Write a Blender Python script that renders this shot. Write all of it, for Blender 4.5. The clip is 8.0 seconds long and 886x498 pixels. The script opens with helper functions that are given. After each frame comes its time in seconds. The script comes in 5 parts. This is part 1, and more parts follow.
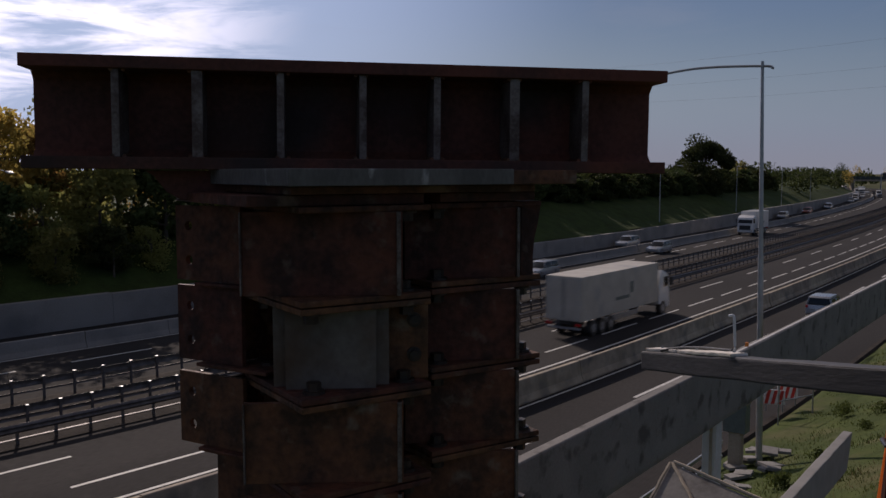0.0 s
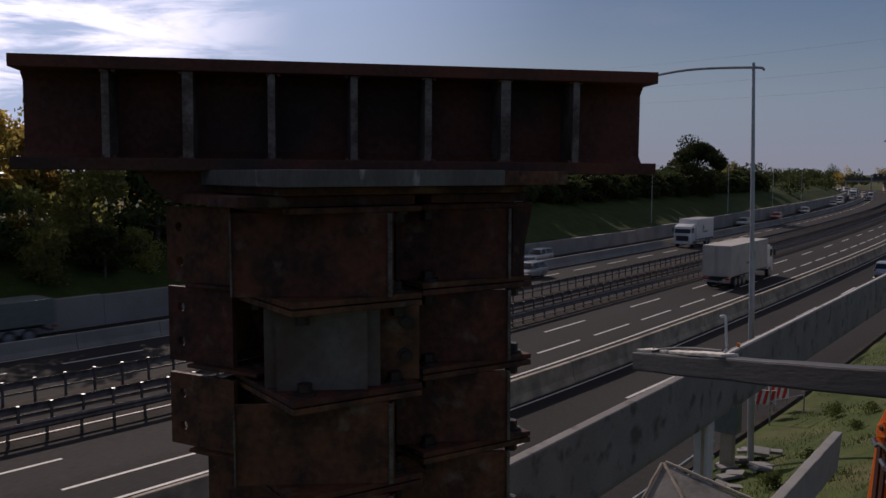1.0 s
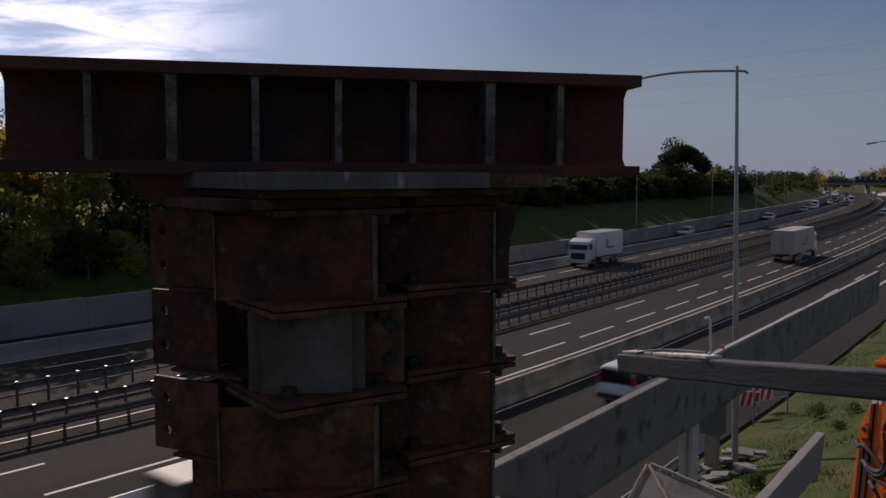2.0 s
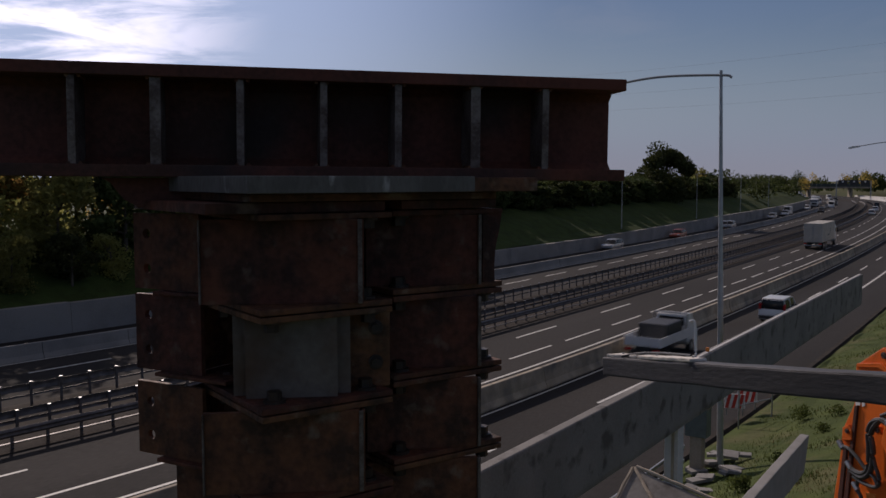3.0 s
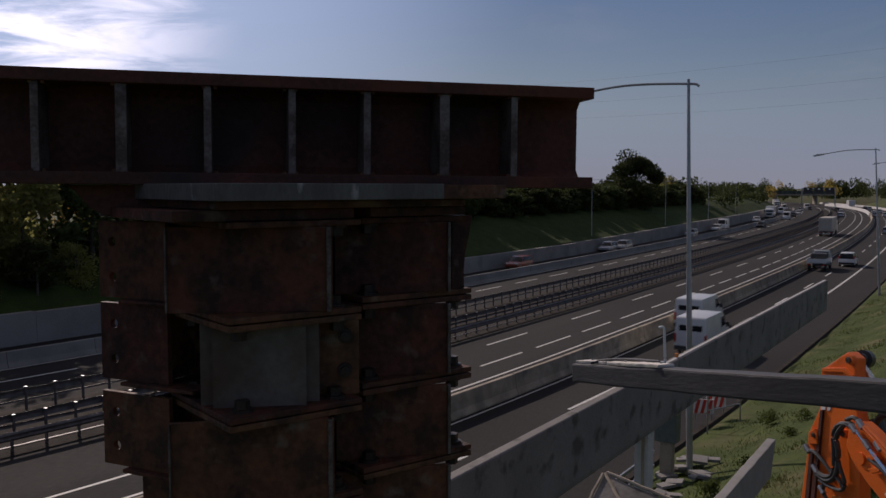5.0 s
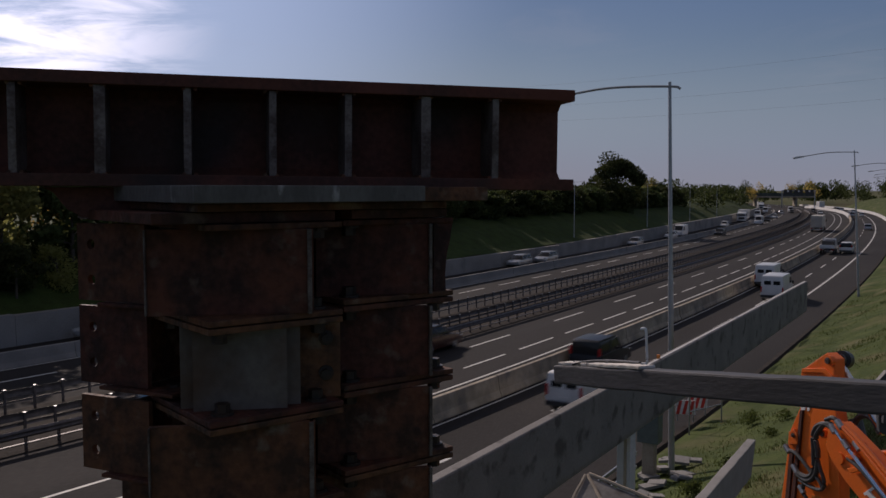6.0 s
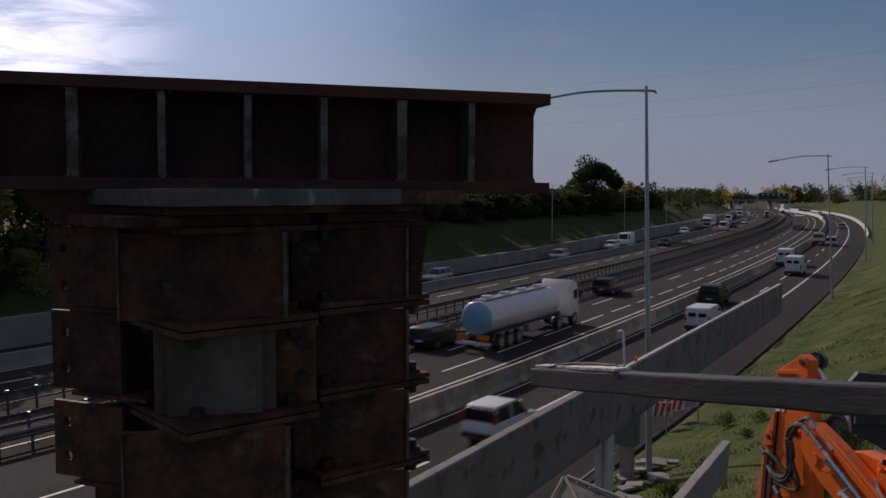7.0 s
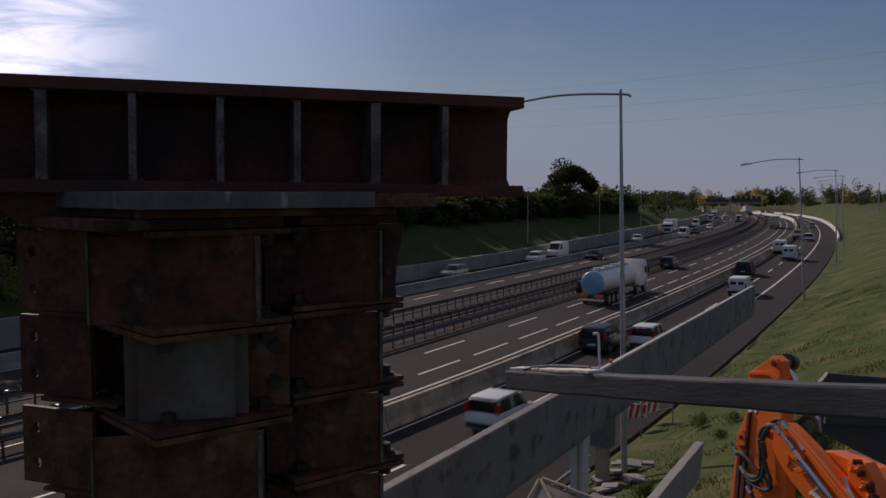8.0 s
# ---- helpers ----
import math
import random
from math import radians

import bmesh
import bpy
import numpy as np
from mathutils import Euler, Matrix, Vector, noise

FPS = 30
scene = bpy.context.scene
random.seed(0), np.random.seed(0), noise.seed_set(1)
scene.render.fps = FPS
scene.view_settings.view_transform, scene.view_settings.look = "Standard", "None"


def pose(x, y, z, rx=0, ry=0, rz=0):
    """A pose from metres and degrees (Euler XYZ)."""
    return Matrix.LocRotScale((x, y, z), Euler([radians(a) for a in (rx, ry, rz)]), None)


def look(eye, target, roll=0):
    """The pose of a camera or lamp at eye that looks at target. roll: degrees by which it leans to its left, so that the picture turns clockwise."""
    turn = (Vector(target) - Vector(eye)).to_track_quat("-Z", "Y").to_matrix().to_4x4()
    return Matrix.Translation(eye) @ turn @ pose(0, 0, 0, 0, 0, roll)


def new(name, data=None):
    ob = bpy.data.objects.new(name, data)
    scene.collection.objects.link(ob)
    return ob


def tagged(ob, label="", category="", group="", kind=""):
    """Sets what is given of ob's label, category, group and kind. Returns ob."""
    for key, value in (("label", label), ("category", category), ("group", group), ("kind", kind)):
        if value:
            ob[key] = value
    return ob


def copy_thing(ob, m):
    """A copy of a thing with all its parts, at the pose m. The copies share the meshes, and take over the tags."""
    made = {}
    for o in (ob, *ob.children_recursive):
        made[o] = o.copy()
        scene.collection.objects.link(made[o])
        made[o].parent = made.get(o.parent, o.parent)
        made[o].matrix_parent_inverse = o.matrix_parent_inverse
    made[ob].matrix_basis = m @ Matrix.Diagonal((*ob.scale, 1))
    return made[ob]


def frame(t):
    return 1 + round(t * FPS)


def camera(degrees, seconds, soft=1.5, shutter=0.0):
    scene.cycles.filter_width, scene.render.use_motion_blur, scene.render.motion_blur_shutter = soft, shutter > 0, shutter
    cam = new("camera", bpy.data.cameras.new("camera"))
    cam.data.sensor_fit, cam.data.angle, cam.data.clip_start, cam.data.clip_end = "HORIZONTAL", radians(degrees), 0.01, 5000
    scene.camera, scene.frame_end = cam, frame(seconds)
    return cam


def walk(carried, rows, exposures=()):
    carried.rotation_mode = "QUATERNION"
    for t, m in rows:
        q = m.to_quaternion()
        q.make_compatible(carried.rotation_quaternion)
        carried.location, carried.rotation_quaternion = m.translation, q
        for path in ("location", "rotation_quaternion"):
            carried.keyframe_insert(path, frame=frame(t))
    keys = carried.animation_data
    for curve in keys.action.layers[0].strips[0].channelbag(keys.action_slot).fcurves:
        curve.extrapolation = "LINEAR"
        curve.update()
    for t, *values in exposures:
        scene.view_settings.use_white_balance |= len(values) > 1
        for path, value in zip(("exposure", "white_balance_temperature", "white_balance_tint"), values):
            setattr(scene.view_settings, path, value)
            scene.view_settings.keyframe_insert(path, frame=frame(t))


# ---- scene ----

CAM = camera(54.0, 8.0, 1.5, 0.5)
# seconds, metres to the right, degrees of pan to the right, degrees of tilt
PATH = [(0.0, 0.0, 0.0, -5.05), (0.5, 0.0015, 0.13, -5.0), (1.0, 0.0035, 0.5, -4.98), (1.5, 0.005, 0.97, -4.9),
        (3.0, 0.0075, 2.37, -4.57), (3.5, 0.0085, 2.81, -4.36), (4.0, 0.0095, 3.31, -4.2), (4.5, 0.011, 3.78, -4.13),
        (6.0, 0.0175, 5.4, -3.95), (6.5, 0.0205, 6.05, -3.84), (7.0, 0.0235, 6.83, -3.73), (7.5, 0.0265, 7.56, -3.64),
        (8.0, 0.03, 8.41, -3.54)]
AIM = 37.0      # the road runs this far to the right of the first view
NEAR = pose(0, 0, 10, 0, 0, AIM)
walk(CAM, [(t, NEAR @ pose(x, 0, 0, 90 + p, 0, -a)) for t, x, a, p in PATH], [(0.0, -0.5, 6550, 22), (8.0, -0.5, 6550, 22)])

# ---------------------------------------------------------------- light
SUN_AZ, SUN_EL = radians(-58), radians(31)
world = bpy.data.worlds.new("world")
scene.world = world
world.use_nodes = True
wn, wl = world.node_tree.nodes, world.node_tree.links
sky = wn.new("ShaderNodeTexSky")
sky.sky_type, sky.sun_disc = "NISHITA", False
sky.sun_elevation, sky.sun_rotation = SUN_EL, SUN_AZ
sky.air_density, sky.dust_density, sky.ozone_density = 1.0, 0.4, 3.0
bg = wn["Background"]
bg.inputs[1].default_value = 0.05
# haze towards the horizon, a bright veil round the sun and thin streaked cloud
geo = wn.new("ShaderNodeTexCoord")


def w_range(sock, x0, x1, y0=0.0, y1=1.0):
    k = wn.new("ShaderNodeMapRange")
    k.interpolation_type = "SMOOTHSTEP"
    for i, v in enumerate((x0, x1, y0, y1)):
        k.inputs[i + 1].default_value = v
    wl.new(sock, k.inputs[0])
    return k.outputs[0]


def w_math(op, a, b):
    k = wn.new("ShaderNodeMath")
    k.operation = op
    for sock, v in zip(k.inputs, (a, b)):
        if isinstance(v, float):
            sock.default_value = v
        else:
            wl.new(v, sock)
    return k.outputs[0]


def w_mix(fac, a, colour):
    k = wn.new("ShaderNodeMixRGB")
    k.inputs[2].default_value = (*colour, 1)
    wl.new(fac, k.inputs[0])
    wl.new(a, k.inputs[1])
    return k.outputs[0]


def toward(az, el):
    k = wn.new("ShaderNodeVectorMath")
    k.operation = "DOT_PRODUCT"
    a, e = radians(az), radians(el)
    k.inputs[1].default_value = (math.sin(a) * math.cos(e), math.cos(a) * math.cos(e), math.sin(e))
    wl.new(geo.outputs["Generated"], k.inputs[0])
    return k.outputs["Value"]


sep = wn.new("ShaderNodeSeparateXYZ")
wl.new(geo.outputs["Generated"], sep.inputs[0])
mp = wn.new("ShaderNodeMapping")
mp.inputs["Rotation"].default_value = (radians(-6), radians(10), radians(-35))
mp.inputs["Scale"].default_value = (3.4, 3.4, 17.0)
nz = wn.new("ShaderNodeTexNoise")
nz.inputs["Scale"].default_value, nz.inputs["Detail"].default_value, nz.inputs["Roughness"].default_value = 1.7, 10, 0.6
nz.inputs["Distortion"].default_value = 0.5
wl.new(geo.outputs["Generated"], mp.inputs[0])
wl.new(mp.outputs[0], nz.inputs["Vector"])
col = w_mix(w_range(sep.outputs["Z"], 0.08, 0.3, 0.0, 0.4), sky.outputs[0], (2.3, 4.7, 9.8))
col = w_mix(w_range(sep.outputs["Z"], 0.17, 0.0, 0.0, 0.85), col, (5.3, 6.9, 9.6))
col = w_mix(w_range(sep.outputs["Z"], 0.06, -0.01, 0.0, 0.75), col, (6.6, 6.9, 7.9))
# unseen warm white overhead, added to make the sky's light less blue
col = w_mix(w_range(sep.outputs["Z"], 0.42, 0.7, 0.0, 0.8), col, (5.2, 4.9, 4.7))
col = w_mix(w_range(toward(-68, 22), 0.74, 1.0, 0.0, 0.7), col, (13.0, 17.0, 24.0))
bank_of_cloud = w_range(toward(-71, 14), 0.9, 0.98)
cloud = w_math("MULTIPLY", bank_of_cloud, w_range(nz.outputs[0], 0.38, 0.62))
col = w_mix(cloud, col, (36.0, 36.0, 40.0))
wisp = w_math("MULTIPLY", w_range(sep.outputs["Z"], 0.02, 0.12, 0.0, 0.1), w_range(nz.outputs[0], 0.5, 0.75))
col = w_mix(wisp, col, (9.0, 9.3, 10.4))
wl.new(col, bg.inputs[0])
sun = new("sun", bpy.data.lights.new("sun", "SUN"))
sun.data.energy, sun.data.angle, sun.data.color = 3.4, radians(0.6), (1.0, 0.89, 0.75)
SUN_DIR = Vector((math.sin(SUN_AZ) * math.cos(SUN_EL), math.cos(SUN_AZ) * math.cos(SUN_EL), math.sin(SUN_EL)))
sun.matrix_world = look((0, 0, 60), Vector((0, 0, 60)) - SUN_DIR)


# ---------------------------------------------------------------- materials
def see_through(m, amount):
    """Lets light shine through thin leaves."""
    n, l = m.node_tree.nodes, m.node_tree.links
    p, out = n["Principled BSDF"], n["Material Output"]
    t = n.new("ShaderNodeBsdfTranslucent")
    l.new(p.inputs["Base Color"].links[0].from_socket, t.inputs["Color"])
    k = n.new("ShaderNodeMixShader")
    k.inputs[0].default_value = amount
    l.new(p.outputs[0], k.inputs[1])
    l.new(t.outputs[0], k.inputs[2])
    l.new(k.outputs[0], out.inputs[0])


def mat(name, a, b=None, rough=0.7, metal=0.0, scale=6.0, fine=60.0, bump=0.15, lo=0.35, hi=0.65, vary=0.0, spec=0.5,
        stain=None, stain_scale=1.2, stain_lo=0.55, stain_hi=0.7, emit=0.0, stretch=(1, 1, 1), coat=0.0):
    """Two colours mixed by a large and a fine noise, with relief; an optional third colour in patches."""
    m = bpy.data.materials.new(name)
    m.use_nodes = True
    n, l = m.node_tree.nodes, m.node_tree.links
    p = n["Principled BSDF"]
    p.inputs["Roughness"].default_value, p.inputs["Metallic"].default_value = rough, metal
    p.inputs["Specular IOR Level"].default_value = spec
    p.inputs["Coat Weight"].default_value = coat
    b = b or tuple(min(1, c * 0.8) for c in a)
    tc = n.new("ShaderNodeTexCoord")
    mpn = n.new("ShaderNodeMapping")
    mpn.inputs["Scale"].default_value = stretch
    l.new(tc.outputs["Object"], mpn.inputs[0])

    def noise_node(s, detail):
        k = n.new("ShaderNodeTexNoise")
        k.inputs["Scale"].default_value, k.inputs["Detail"].default_value = s, detail
        l.new(mpn.outputs[0], k.inputs["Vector"])
        return k

    def ranged(sock, x0, x1, y0=0.0, y1=1.0):
        k = n.new("ShaderNodeMapRange")
        for i, v in enumerate((x0, x1, y0, y1)):
            k.inputs[i + 1].default_value = v
        l.new(sock, k.inputs[0])
        return k.outputs[0]

    big, small = noise_node(scale, 6), noise_node(fine, 4)
    add = n.new("ShaderNodeMath")
    add.operation = "MULTIPLY_ADD"
    add.inputs[1].default_value = 0.45
    l.new(small.outputs[0], add.inputs[0])
    l.new(ranged(big.outputs[0], 0, 1, -0.22, 0.78), add.inputs[2])
    mx = n.new("ShaderNodeMixRGB")
    mx.inputs[1].default_value, mx.inputs[2].default_value = (*a, 1), (*b, 1)
    l.new(ranged(add.outputs[0], lo, hi), mx.inputs[0])
    col = mx.outputs[0]
    if stain:
        st = noise_node(stain_scale, 8)
        ms = n.new("ShaderNodeMixRGB")
        ms.inputs[2].default_value = (*stain, 1)
        l.new(ranged(st.outputs[0], stain_lo, stain_hi), ms.inputs[0])
        l.new(col, ms.inputs[1])
        col = ms.outputs[0]
    if vary:
        oi = n.new("ShaderNodeObjectInfo")
        hs = n.new("ShaderNodeHueSaturation")
        l.new(ranged(oi.outputs["Random"], 0, 1, 1 - vary, 1 + vary), hs.inputs["Value"])
        l.new(ranged(oi.outputs["Random"], 0, 1, 0.5 - vary * 0.08, 0.5 + vary * 0.05), hs.inputs["Hue"])
        l.new(col, hs.inputs["Color"])
        col = hs.outputs[0]
    l.new(col, p.inputs["Base Color"])
    l.new(ranged(small.outputs[0], 0.3, 0.7, max(0, rough - 0.08), min(1, rough + 0.08)), p.inputs["Roughness"])
    if bump:
        bp = n.new("ShaderNodeBump")
        bp.inputs["Strength"].default_value, bp.inputs["Distance"].default_value = bump, 0.02
        l.new(add.outputs[0], bp.inputs["Height"])
        l.new(bp.outputs[0], p.inputs["Normal"])
    if emit:
        l.new(col, p.inputs["Emission Color"])
        p.inputs["Emission Strength"].default_value = emit
    return m


RUST = mat("rusted_steel", (0.135, 0.051, 0.023), (0.04, 0.02, 0.012), 0.76, 0.0, 10, 48, 0.45, 0.33, 0.66, vary=0.22, spec=0.36, stain=(0.17, 0.125, 0.09), stain_scale=15.0, stain_lo=0.6, stain_hi=0.78)
RUST_RED = mat("red_primer_steel", (0.115, 0.034, 0.021), (0.05, 0.02, 0.014), 0.74, 0.0, 3, 60, 0.15, spec=0.35, stain=(0.03, 0.02, 0.017), stain_scale=2.2)
RUST_EDGE = mat("worn_and_lit_steel_edge", (0.17, 0.145, 0.13), (0.06, 0.04, 0.033), 0.55, 0.3, 14, 120, 0.2)
GREY_STEEL = mat("grey_painted_steel", (0.15, 0.128, 0.11), (0.1, 0.086, 0.074), 0.6, 0.0, 4, 50, 0.15, spec=0.3, stain=(0.075, 0.038, 0.02), stain_scale=4.5, stain_lo=0.48, stain_hi=0.72)
PLATE_STEEL = mat("scuffed_bearing_plate", (0.135, 0.13, 0.122), (0.085, 0.08, 0.074), 0.6, 0.0, 6, 80, 0.15, spec=0.3, stain=(0.5, 0.5, 0.49), stain_scale=9, stain_lo=0.6, stain_hi=0.68, stretch=(1.0, 1.0, 0.4))
BOLT = mat("oily_black_bolt", (0.03, 0.028, 0.027), (0.06, 0.04, 0.03), 0.5, 0.6, 30, 150, 0.1)
ASPHALT = mat("asphalt", (0.038, 0.035, 0.0335), (0.028, 0.026, 0.0255), 0.95, 0, 0.25, 18, 0.05, spec=0.15, stain=(0.02, 0.019, 0.019), stain_scale=0.12, stain_lo=0.5, stain_hi=0.7, stretch=(1, 0.15, 1))
PAINT = mat("road_paint", (0.62, 0.61, 0.58), (0.5, 0.49, 0.46), 0.7, 0, 3, 40, 0.02)
CONCRETE = mat("weathered_concrete", (0.43, 0.36, 0.27), (0.28, 0.235, 0.17), 0.85, 0, 1.1, 25, 0.2, stain=(0.16, 0.15, 0.13), stain_scale=0.7, stain_lo=0.52, stain_hi=0.72, vary=0.12)
GIRDER_CONCRETE = mat("form_cast_concrete", (0.2, 0.186, 0.17), (0.15, 0.14, 0.128), 0.8, 0, 0.9, 30, 0.2, stain=(0.075, 0.067, 0.06), stain_scale=2.1, stain_lo=0.55, stain_hi=0.66)
WALL_CONCRETE = mat("grey_wall_concrete", (0.26, 0.25, 0.235), (0.2, 0.192, 0.18), 0.85, 0, 0.3, 12, 0.15, stain=(0.15, 0.15, 0.148), stain_scale=0.25)
WHITE_WALL = mat("pale_barrier_concrete", (0.6, 0.59, 0.57), (0.5, 0.49, 0.47), 0.8, 0, 0.4, 10, 0.1)
GALV = mat("galvanised_steel", (0.42, 0.43, 0.44), (0.3, 0.31, 0.32), 0.45, 0.75, 5, 60, 0.08)
DARK_RAIL = mat("dull_weathered_guardrail", (0.16, 0.15, 0.15), (0.09, 0.085, 0.085), 0.55, 0.6, 3, 50, 0.1)
POLE = mat("galvanised_lamp_pole", (0.4, 0.42, 0.43), (0.33, 0.34, 0.35), 0.45, 0.5, 2, 30, 0.05)
TIMBER = mat("grey_wet_timber", (0.066, 0.066, 0.071), (0.04, 0.04, 0.044), 0.62, 0, 3, 50, 0.15, 0.25, 0.75, stretch=(0.4, 2, 2))
PALE_TIMBER = mat("pale_sawn_timber", (0.74, 0.7, 0.64), (0.6, 0.56, 0.5), 0.8, 0, 6, 60, 0.2, stretch=(0.3, 2, 2))
GRASS = mat("mown_grass", (0.07, 0.092, 0.02), (0.036, 0.055, 0.012), 0.9, 0, 0.9, 9, 0.35, 0.3, 0.7, stain=(0.13, 0.115, 0.055), stain_scale=0.35, stain_lo=0.52, stain_hi=0.72, spec=0.15)
# bank grass: the trees' shade is put into its darker base colour
ROUGH_GRASS = mat("shade_tinted_bank_grass", (0.045, 0.07, 0.018), (0.028, 0.042, 0.012), 0.95, 0, 0.7, 6, 0.8, 0.3, 0.7, spec=0.1)
FIELD = mat("far_fields", (0.07, 0.085, 0.03), (0.1, 0.09, 0.045), 0.95, 0, 0.02, 0.4, 0.1, spec=0.1)
BLADE = mat("grass_blades", (0.095, 0.118, 0.03), (0.055, 0.075, 0.02), 0.8, 0, 0.6, 5, 0, spec=0.2)
DRY = mat("dry_grass_blades", (0.24, 0.19, 0.1), (0.15, 0.12, 0.06), 0.85, 0, 0.6, 5, 0, spec=0.2)
MEDIAN_SOIL = mat("dark_median_soil", (0.05, 0.042, 0.036), (0.03, 0.026, 0.023), 0.95, 0, 1.2, 15, 0.6, spec=0.1)
LEAF = mat("tree_leaves", (0.3, 0.3, 0.1), (0.19, 0.2, 0.062), 0.7, 0, 0.35, 3, 0, vary=0.3, spec=0.25)
LEAF_DARK = mat("dark_evergreen_leaves", (0.075, 0.095, 0.03), (0.04, 0.055, 0.018), 0.7, 0, 0.35, 3, 0, vary=0.3, spec=0.2)
LEAF_GOLD = mat("autumn_leaves", (0.42, 0.29, 0.08), (0.25, 0.2, 0.06), 0.7, 0, 0.3, 3, 0, vary=0.25, spec=0.25)
for _m, _f in ((LEAF, 0.72), (LEAF_DARK, 0.4), (LEAF_GOLD, 0.72), (BLADE, 0.5), (DRY, 0.5)):
    see_through(_m, _f)
BARK = mat("tree_bark", (0.1, 0.08, 0.06), (0.06, 0.05, 0.04), 0.9, 0, 4, 30, 0.4)
ORANGE = mat("orange_excavator_paint", (0.85, 0.17, 0.02), (0.74, 0.14, 0.016), 0.35, 0, 2, 40, 0.05, stain=(0.35, 0.09, 0.03), stain_scale=2.5, stain_lo=0.62, stain_hi=0.78)
RUBBER = mat("black_rubber", (0.03, 0.03, 0.03), (0.05, 0.048, 0.045), 0.45, 0, 10, 80, 0.1)
CHROME = mat("chromed_rod", (0.75, 0.76, 0.78), (0.68, 0.69, 0.7), 0.15, 1.0, 10, 60, 0)
BLACK_PLASTIC = mat("black_plastic", (0.025, 0.025, 0.027), (0.04, 0.04, 0.04), 0.5, 0, 6, 60, 0.05)
WHITE_PAINT = mat("white_vehicle_paint", (0.72, 0.72, 0.71), (0.65, 0.65, 0.64), 0.35, 0, 1.5, 30, 0.01, coat=0.4)
TARP = mat("pale_truck_body", (0.5, 0.47, 0.41), (0.42, 0.39, 0.34), 0.6, 0, 0.8, 14, 0.05, stain=(0.36, 0.35, 0.33), stain_scale=0.6)
SILVER = mat("silver_vehicle_paint", (0.45, 0.46, 0.48), (0.38, 0.39, 0.4), 0.3, 0.5, 1.5, 30, 0.01, coat=0.5)
BLACK_PAINT = mat("dark_vehicle_paint", (0.014, 0.014, 0.015), (0.02, 0.02, 0.021), 0.4, 0.0, 1.5, 30, 0.01, spec=0.3, coat=0.15)
RED_PAINT = mat("rust_red_vehicle_paint", (0.32, 0.07, 0.04), (0.26, 0.06, 0.035), 0.3, 0.1, 1.5, 30, 0.01, coat=0.5)
DARK_RED = mat("dark_red_vehicle_paint", (0.06, 0.017, 0.014), (0.045, 0.014, 0.012), 0.3, 0.1, 1.5, 30, 0.01, coat=0.5)
BLUE_PAINT = mat("pale_blue_tank_paint", (0.2, 0.42, 0.58), (0.17, 0.37, 0.52), 0.35, 0, 1.5, 30, 0.01)
GLASS = mat("dark_car_glass", (0.015, 0.018, 0.02), (0.02, 0.022, 0.025), 0.15, 0, 2, 20, 0, spec=0.35)
TAIL = mat("red_tail_lens", (0.5, 0.02, 0.02), (0.4, 0.015, 0.015), 0.25, 0, 5, 50, 0)
LAMP_LENS = mat("clear_headlamp_lens", (0.8, 0.8, 0.78), (0.7, 0.7, 0.7), 0.15, 0.3, 5, 50, 0)
AMBER = mat("amber_marker_boards", (0.7, 0.22, 0.03), (0.6, 0.18, 0.03), 0.5, 0, 5, 50, 0)
RED_SIGN = mat("red_reflective_sheet", (0.6, 0.04, 0.03), (0.5, 0.035, 0.03), 0.4, 0, 5, 50, 0)
WHITE_SIGN = mat("white_reflective_sheet", (0.75, 0.74, 0.72), (0.65, 0.64, 0.62), 0.5, 0, 5, 50, 0)
GREEN_BOX = mat("grey_green_cabinet_paint", (0.14, 0.17, 0.16), (0.11, 0.13, 0.125), 0.5, 0.1, 4, 50, 0.05)
NOISE_WALL = mat("dark_green_noise_screen", (0.05, 0.075, 0.07), (0.035, 0.05, 0.048), 0.7, 0, 0.3, 4, 0.1)
BUILDING = mat("pale_render_wall", (0.4, 0.37, 0.33), (0.32, 0.3, 0.27), 0.85, 0, 0.5, 8, 0.1)
ROOF = mat("clay_roof", (0.2, 0.1, 0.07), (0.14, 0.075, 0.05), 0.85, 0, 2, 12, 0.2)
CABLE = mat("overhead_cable", (0.3, 0.31, 0.33), (0.26, 0.27, 0.28), 0.5, 0.5, 5, 50, 0)


# ---------------------------------------------------------------- mesh helpers
def box(bm, c, s, m=None, bevel=0.0):
    """A box of size s about c, turned by m."""
    r = bmesh.ops.create_cube(bm, size=1, matrix=(m or Matrix()) @ Matrix.LocRotScale(c, None, s))
    if bevel:
        es = list({e for v in r["verts"] for e in v.link_edges})
        bmesh.ops.bevel(bm, geom=es, offset=bevel, segments=2, profile=0.6, affect="EDGES")
    return bm


def rod(bm, a, b, r0, r1=None, seg=12):
    a, b = Vector(a), Vector(b)
    q = (b - a).to_track_quat("Z", "Y").to_matrix().to_4x4()
    bmesh.ops.create_cone(bm, cap_ends=True, segments=seg, radius1=r0, radius2=r0 if r1 is None else r1, depth=(b - a).length,
                          matrix=Matrix.Translation((a + b) / 2) @ q)
    return bm


